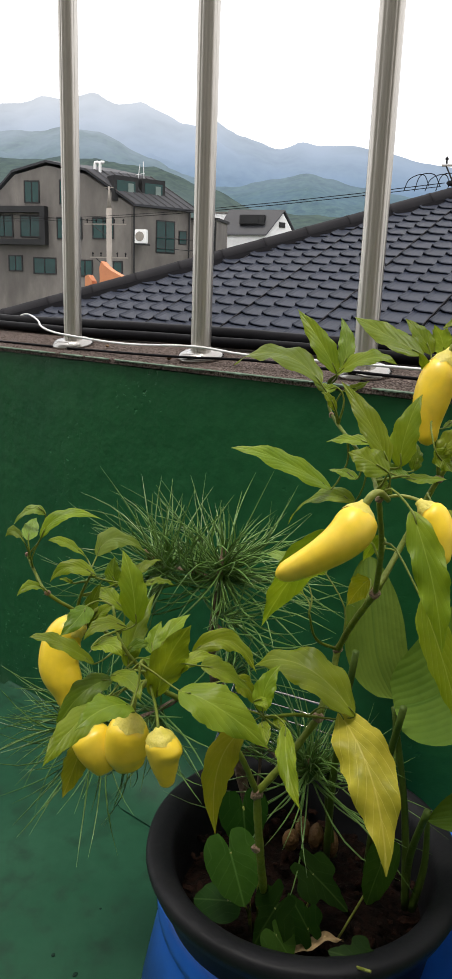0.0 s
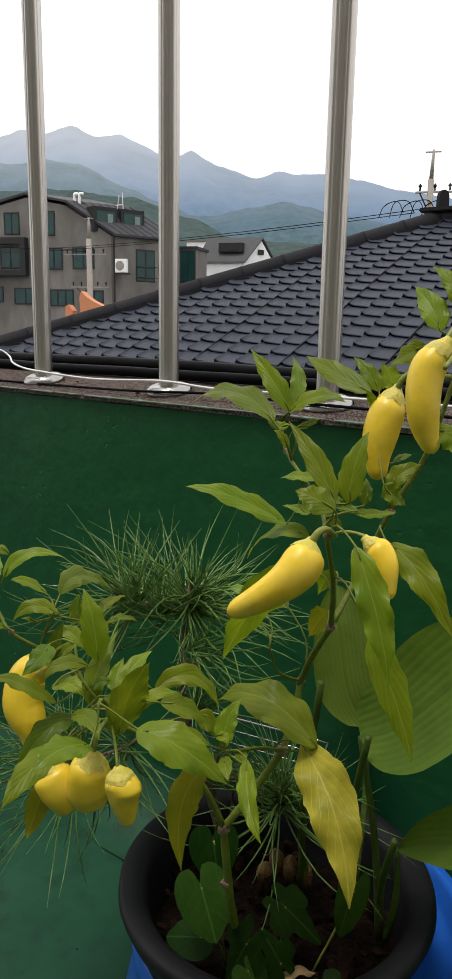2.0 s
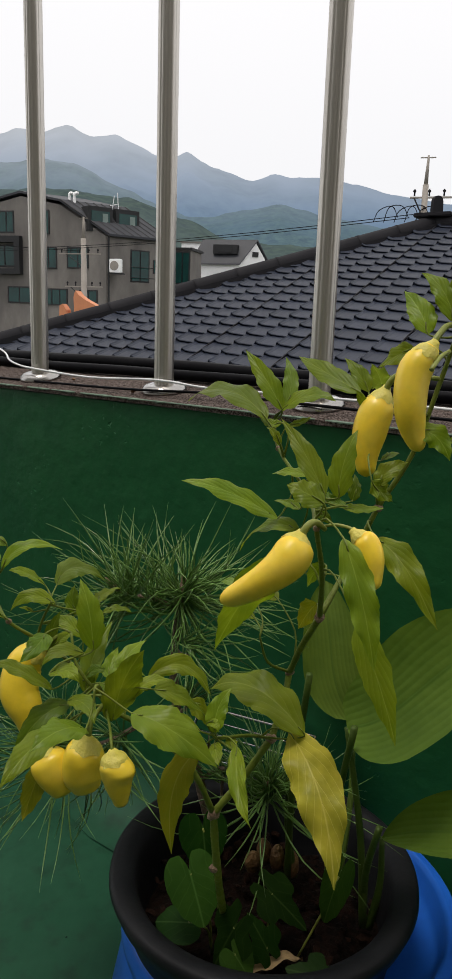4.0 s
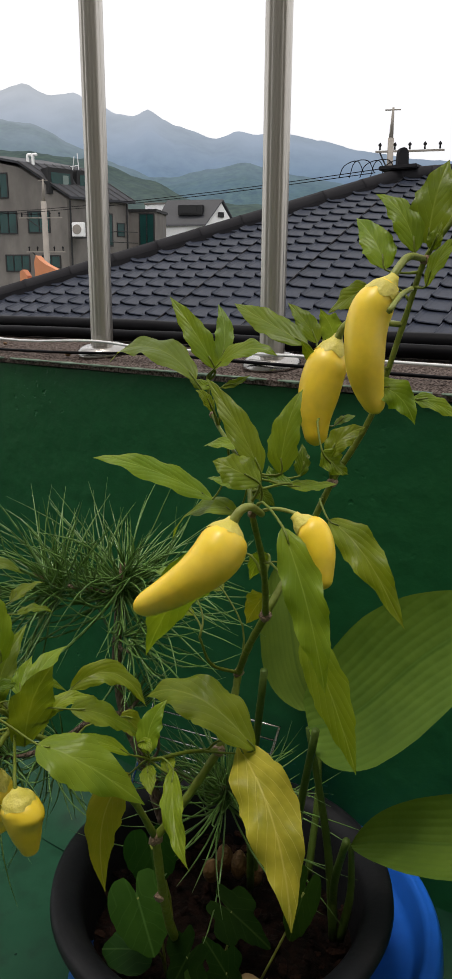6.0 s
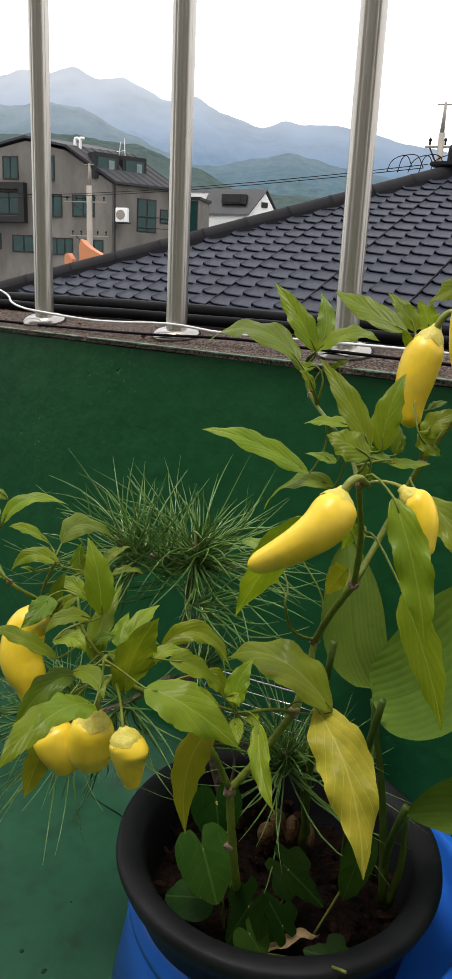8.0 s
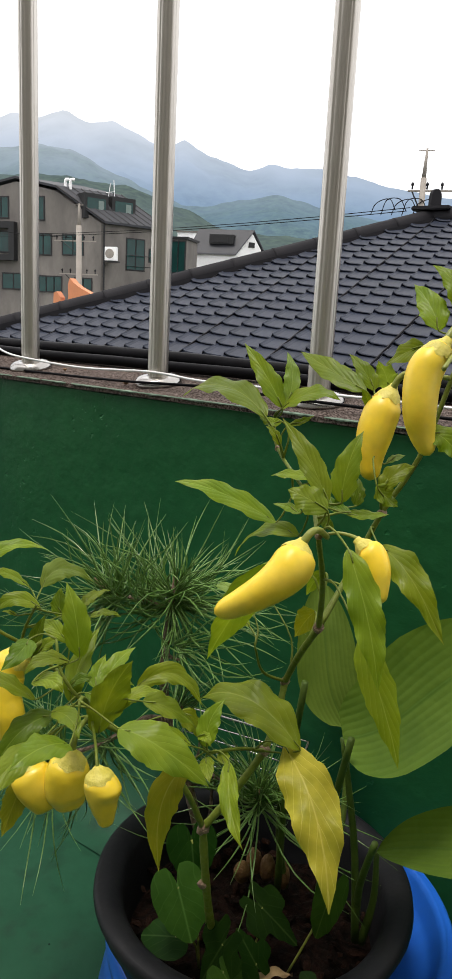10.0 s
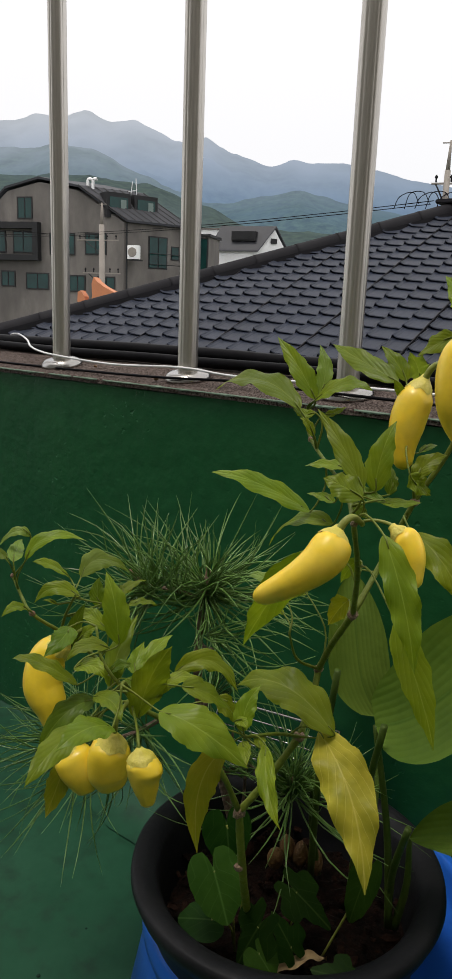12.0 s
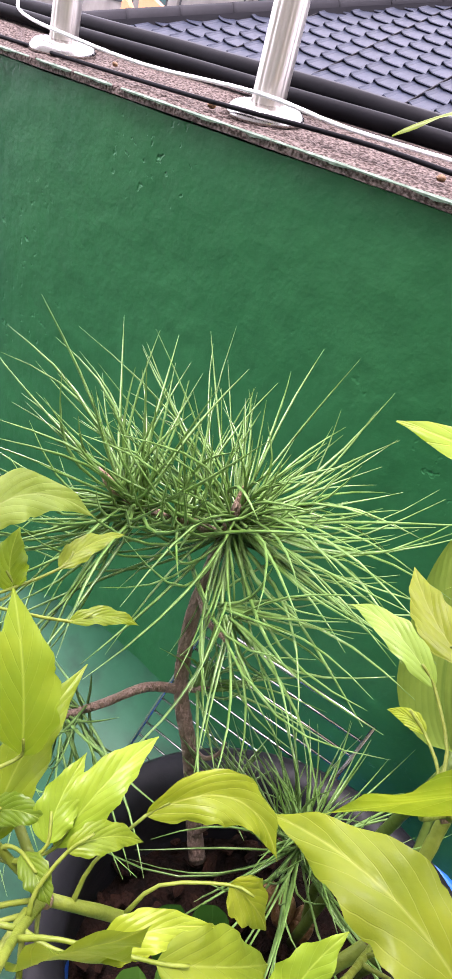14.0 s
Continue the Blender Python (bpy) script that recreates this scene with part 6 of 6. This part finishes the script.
def utility_pole(px, py, top, r, arms, mast, label):
    """Tapered concrete pole with steel crossarms, pin insulators, a brace and a thin lightning mast."""
    pole = thing("utility_pole", label, "utility pole", "utility poles", at=(px, py, BASE_Z))
    H = top - BASE_Z
    part("shaft", tube([(0.1, 0, 0), (0, 0, H)], [r * 1.5, r], 12), M_POLE, pole, smooth=True)
    part("mast", tube([(0, 0, H), (0.02, 0, H + mast)], [r * 0.75, r * 0.35], 8), M_POLE, pole, smooth=True)
    part("top_arm", box((-0.22, -0.02, H + mast - 0.08), (0.25, 0.02, H + mast - 0.05)), M_POLE, pole)
    for x0, x1, dz in arms:
        arm_ = part("crossarm", box((x0, -0.04, H - dz), (x1, 0.04, H - dz + 0.05)), M_POLE, pole)
        for k in range(5):
            x = x0 + (x1 - x0) * (k + 0.3) / 4.6
            ins = part("insulator", lathe([(0.0, 0.0), (0.03, 0.0), (0.025, 0.1), (0.05, 0.12), (0.05, 0.16), (0.03, 0.18), (0.0, 0.22)], 8, centre=(x, 0, H - dz + 0.07)), M_CAP, pole)
        part("brace", tube([(x0 * 0.7, 0, H - dz), (0, 0, H - dz - 0.6)], 0.025, 6), M_DARKMETAL, pole)
    return pole


utility_pole(-15.85, 36, 5.2, 0.13, ((-1.3, 0.9, 0.75), (-1.0, 1.0, 2.3)), 1.0, "tapered concrete utility pole with two crossarms")
utility_pole(0.22, 26, 5.72, 0.09, ((-0.45, 1.6, 0.4), (-0.3, 1.3, 1.3)), 0.85, "concrete utility pole with a thin mast above the tiled roof")
for k, (a, b, sag_) in enumerate((((-60, 60, 9.0), (-0.2, 26, 4.75), 1.6), ((-60, 60, 9.4), (-0.1, 26, 4.85), 1.7), ((-40, 30, 7.2), (-15.9, 36, 4.6), 0.5), ((0.2, 26, 4.8), (12, 22, 5.2), 0.5))):
    a, b = Vector(a), Vector(b)
    pts = [a.lerp(b, t / 20) - Vector((0, 0, sag_ * 4 * (t / 20) * (1 - t / 20))) for t in range(21)]
    tagged(mesh_ob("power_line", tube(pts, 0.013, 6), M_BLACK, True), "black overhead power line between poles", "power line", "power lines")
for k in range(5):
    x = -0.75 + 0.32 * k
    tagged(mesh_ob("jumper_wire", tube(curve_points([(x - 0.55, 25.9, 4.6), (x - 0.4, 25.9, 4.95 + 0.1 * (k % 2)), (x, 25.9, 5.08), (x + 0.2, 25.9, 4.75)], 14), 0.014, 6), M_BLACK, True), "curved black jumper wire at the pole's crossarm", "wire", "jumper wires")

figs = thing("roof_ornament", "orange terracotta ridge ornament behind the tiled roof", "ornament", at=(-6.35, 14, 1.0))
part("wing", prism([(0.36, 0, 0), (0.9, 0, 0), (0.85, 0, 0.55), (0.62, 0, 0.66), (0.5, 0, 0.74), (0.43, 0, 0.82), (0.39, 0, 0.70), (0.4, 0, 0.5)], (0, 0.25, 0)), M_ORANGE, figs)
part("tip", prism([(0.08, 0, 0), (0.28, 0, 0), (0.24, 0, 0.46), (0.16, 0, 0.57), (0.1, 0, 0.54)], (0, 0.2, 0)), M_ORANGE, figs)


# ---- ground and hills ----
M_GROUND = mat("ground_far", (0.09, 0.1, 0.08), 0.9, second=(0.06, 0.08, 0.05), scale=0.05, amount=0.8)
bm = bmesh.new()
bmesh.ops.create_grid(bm, x_segments=4, y_segments=4, size=4500)
gr_ob = tagged(mesh_ob("ground", bm, M_GROUND), "valley ground far below the terrace", "ground", kind="structure")
gr_ob.location = (0, 0, BASE_Z)


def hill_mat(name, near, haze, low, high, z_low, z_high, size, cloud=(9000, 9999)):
    """Wooded slope with distance haze painted in: a glow in the air's colour mixed over the leaf tone, its share set by
    low and high, by height.
    """
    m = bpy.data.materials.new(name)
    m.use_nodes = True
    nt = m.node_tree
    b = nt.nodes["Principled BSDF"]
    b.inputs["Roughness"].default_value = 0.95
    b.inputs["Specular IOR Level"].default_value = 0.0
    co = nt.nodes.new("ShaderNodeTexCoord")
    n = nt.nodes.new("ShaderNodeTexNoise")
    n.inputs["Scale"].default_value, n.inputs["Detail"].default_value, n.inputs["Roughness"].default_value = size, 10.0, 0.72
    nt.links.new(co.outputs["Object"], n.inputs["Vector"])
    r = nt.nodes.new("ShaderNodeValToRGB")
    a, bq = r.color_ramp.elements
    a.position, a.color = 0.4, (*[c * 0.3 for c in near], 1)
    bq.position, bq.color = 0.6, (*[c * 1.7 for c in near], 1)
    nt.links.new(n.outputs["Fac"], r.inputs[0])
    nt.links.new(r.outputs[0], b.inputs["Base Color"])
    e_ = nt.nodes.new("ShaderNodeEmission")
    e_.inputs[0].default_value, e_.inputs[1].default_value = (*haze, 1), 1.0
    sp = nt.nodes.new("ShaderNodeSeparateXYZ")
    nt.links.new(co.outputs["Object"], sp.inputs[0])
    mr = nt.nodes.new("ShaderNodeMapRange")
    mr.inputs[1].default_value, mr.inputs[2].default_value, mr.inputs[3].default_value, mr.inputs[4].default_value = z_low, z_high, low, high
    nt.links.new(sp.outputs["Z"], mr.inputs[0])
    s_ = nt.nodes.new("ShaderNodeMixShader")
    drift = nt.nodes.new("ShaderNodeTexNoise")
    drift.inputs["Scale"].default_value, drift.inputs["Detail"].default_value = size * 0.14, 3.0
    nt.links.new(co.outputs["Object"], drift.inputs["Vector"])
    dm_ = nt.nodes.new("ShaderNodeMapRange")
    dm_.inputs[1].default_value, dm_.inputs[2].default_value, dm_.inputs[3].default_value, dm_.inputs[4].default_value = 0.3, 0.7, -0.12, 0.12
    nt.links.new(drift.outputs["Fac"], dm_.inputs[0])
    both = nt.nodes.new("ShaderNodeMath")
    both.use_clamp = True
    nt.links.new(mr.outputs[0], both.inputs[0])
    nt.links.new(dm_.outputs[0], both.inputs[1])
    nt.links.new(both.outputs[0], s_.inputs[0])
    # cloud-white painted into the haze glow between the two cloud heights
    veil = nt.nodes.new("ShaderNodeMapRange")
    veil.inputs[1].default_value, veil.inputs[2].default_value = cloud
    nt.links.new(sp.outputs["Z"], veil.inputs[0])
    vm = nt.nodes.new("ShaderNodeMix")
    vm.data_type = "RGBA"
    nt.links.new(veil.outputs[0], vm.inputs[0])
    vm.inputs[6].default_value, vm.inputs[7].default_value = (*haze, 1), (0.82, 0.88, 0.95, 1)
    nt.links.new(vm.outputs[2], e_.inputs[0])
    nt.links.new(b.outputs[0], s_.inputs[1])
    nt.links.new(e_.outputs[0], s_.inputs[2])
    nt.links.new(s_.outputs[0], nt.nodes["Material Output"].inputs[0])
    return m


def hill_range(name, ridge, y, depth, material, label, wobble, seed):
    """A range of hills: a ridge line in (x, z) falling towards the viewer."""
    bm = bmesh.new()
    xs0, xs1 = ridge[0][0], ridge[-1][0]
    n, rows = 220, 26
    cols = []
    for i in range(n + 1):
        x = xs0 + (xs1 - xs0) * i / n
        for (xa, za), (xb, zb) in zip(ridge, ridge[1:]):
            if xa <= x <= xb:
                t = (x - xa) / (xb - xa)
                t = t * t * (3 - 2 * t) * 0.5 + t * 0.5
                z = za + (zb - za) * t
        col = []
        for j in range(rows + 1):
            f = j / rows
            spur = noise.fractal((x / wobble * 0.8 + seed, f * 2.2, seed), 1.0, 2.0, 5)
            zz = BASE_Z + (z - BASE_Z) * (1 - f) ** 0.8 + spur * (z - BASE_Z) * 0.16 * math.sin(math.pi * min(1, f * 1.05)) + (noise.fractal((x / wobble * 6, f * 8, seed), 1.0, 2.0, 4) * (z - BASE_Z) * 0.012)
            col.append(bm.verts.new((x * (y - depth * f) / y, y - depth * f + spur * depth * 0.08, zz)))
        cols.append(col)
    for a, b in zip(cols, cols[1:]):
        for j in range(rows):
            bm.faces.new((a[j], b[j], b[j + 1], a[j + 1]))
    return tagged(mesh_ob(name, bm, material, True), label, "mountains", kind="structure")


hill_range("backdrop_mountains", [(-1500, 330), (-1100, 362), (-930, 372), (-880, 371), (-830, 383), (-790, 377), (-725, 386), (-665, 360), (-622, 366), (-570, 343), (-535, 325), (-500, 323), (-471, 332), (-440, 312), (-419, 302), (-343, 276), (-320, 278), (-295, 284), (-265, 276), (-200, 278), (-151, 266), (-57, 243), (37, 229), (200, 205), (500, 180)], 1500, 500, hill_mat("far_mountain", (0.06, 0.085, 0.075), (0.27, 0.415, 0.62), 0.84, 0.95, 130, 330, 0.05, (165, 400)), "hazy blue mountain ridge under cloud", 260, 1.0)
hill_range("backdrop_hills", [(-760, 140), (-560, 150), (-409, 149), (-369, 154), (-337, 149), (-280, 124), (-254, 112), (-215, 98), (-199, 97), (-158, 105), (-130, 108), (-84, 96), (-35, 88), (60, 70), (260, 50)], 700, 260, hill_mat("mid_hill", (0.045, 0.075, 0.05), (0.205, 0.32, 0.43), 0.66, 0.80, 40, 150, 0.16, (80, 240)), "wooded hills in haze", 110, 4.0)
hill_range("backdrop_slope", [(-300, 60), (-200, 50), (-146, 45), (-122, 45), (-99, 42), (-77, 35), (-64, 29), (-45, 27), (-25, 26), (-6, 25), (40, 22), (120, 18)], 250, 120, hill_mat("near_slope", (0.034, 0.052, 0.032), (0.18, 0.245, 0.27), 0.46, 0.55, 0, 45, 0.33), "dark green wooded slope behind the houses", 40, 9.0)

# far things keep their size and only follow the eye's place in metres
EYE_SHIFT = Vector((0.44, 0.52, 1.25)) * (K - 1)
for ob in list(scene.objects):
    if ob.parent is None and ob.type in {"MESH", "EMPTY"} and ob.scale.x == 1.0:
        ob.location = ob.location + EYE_SHIFT
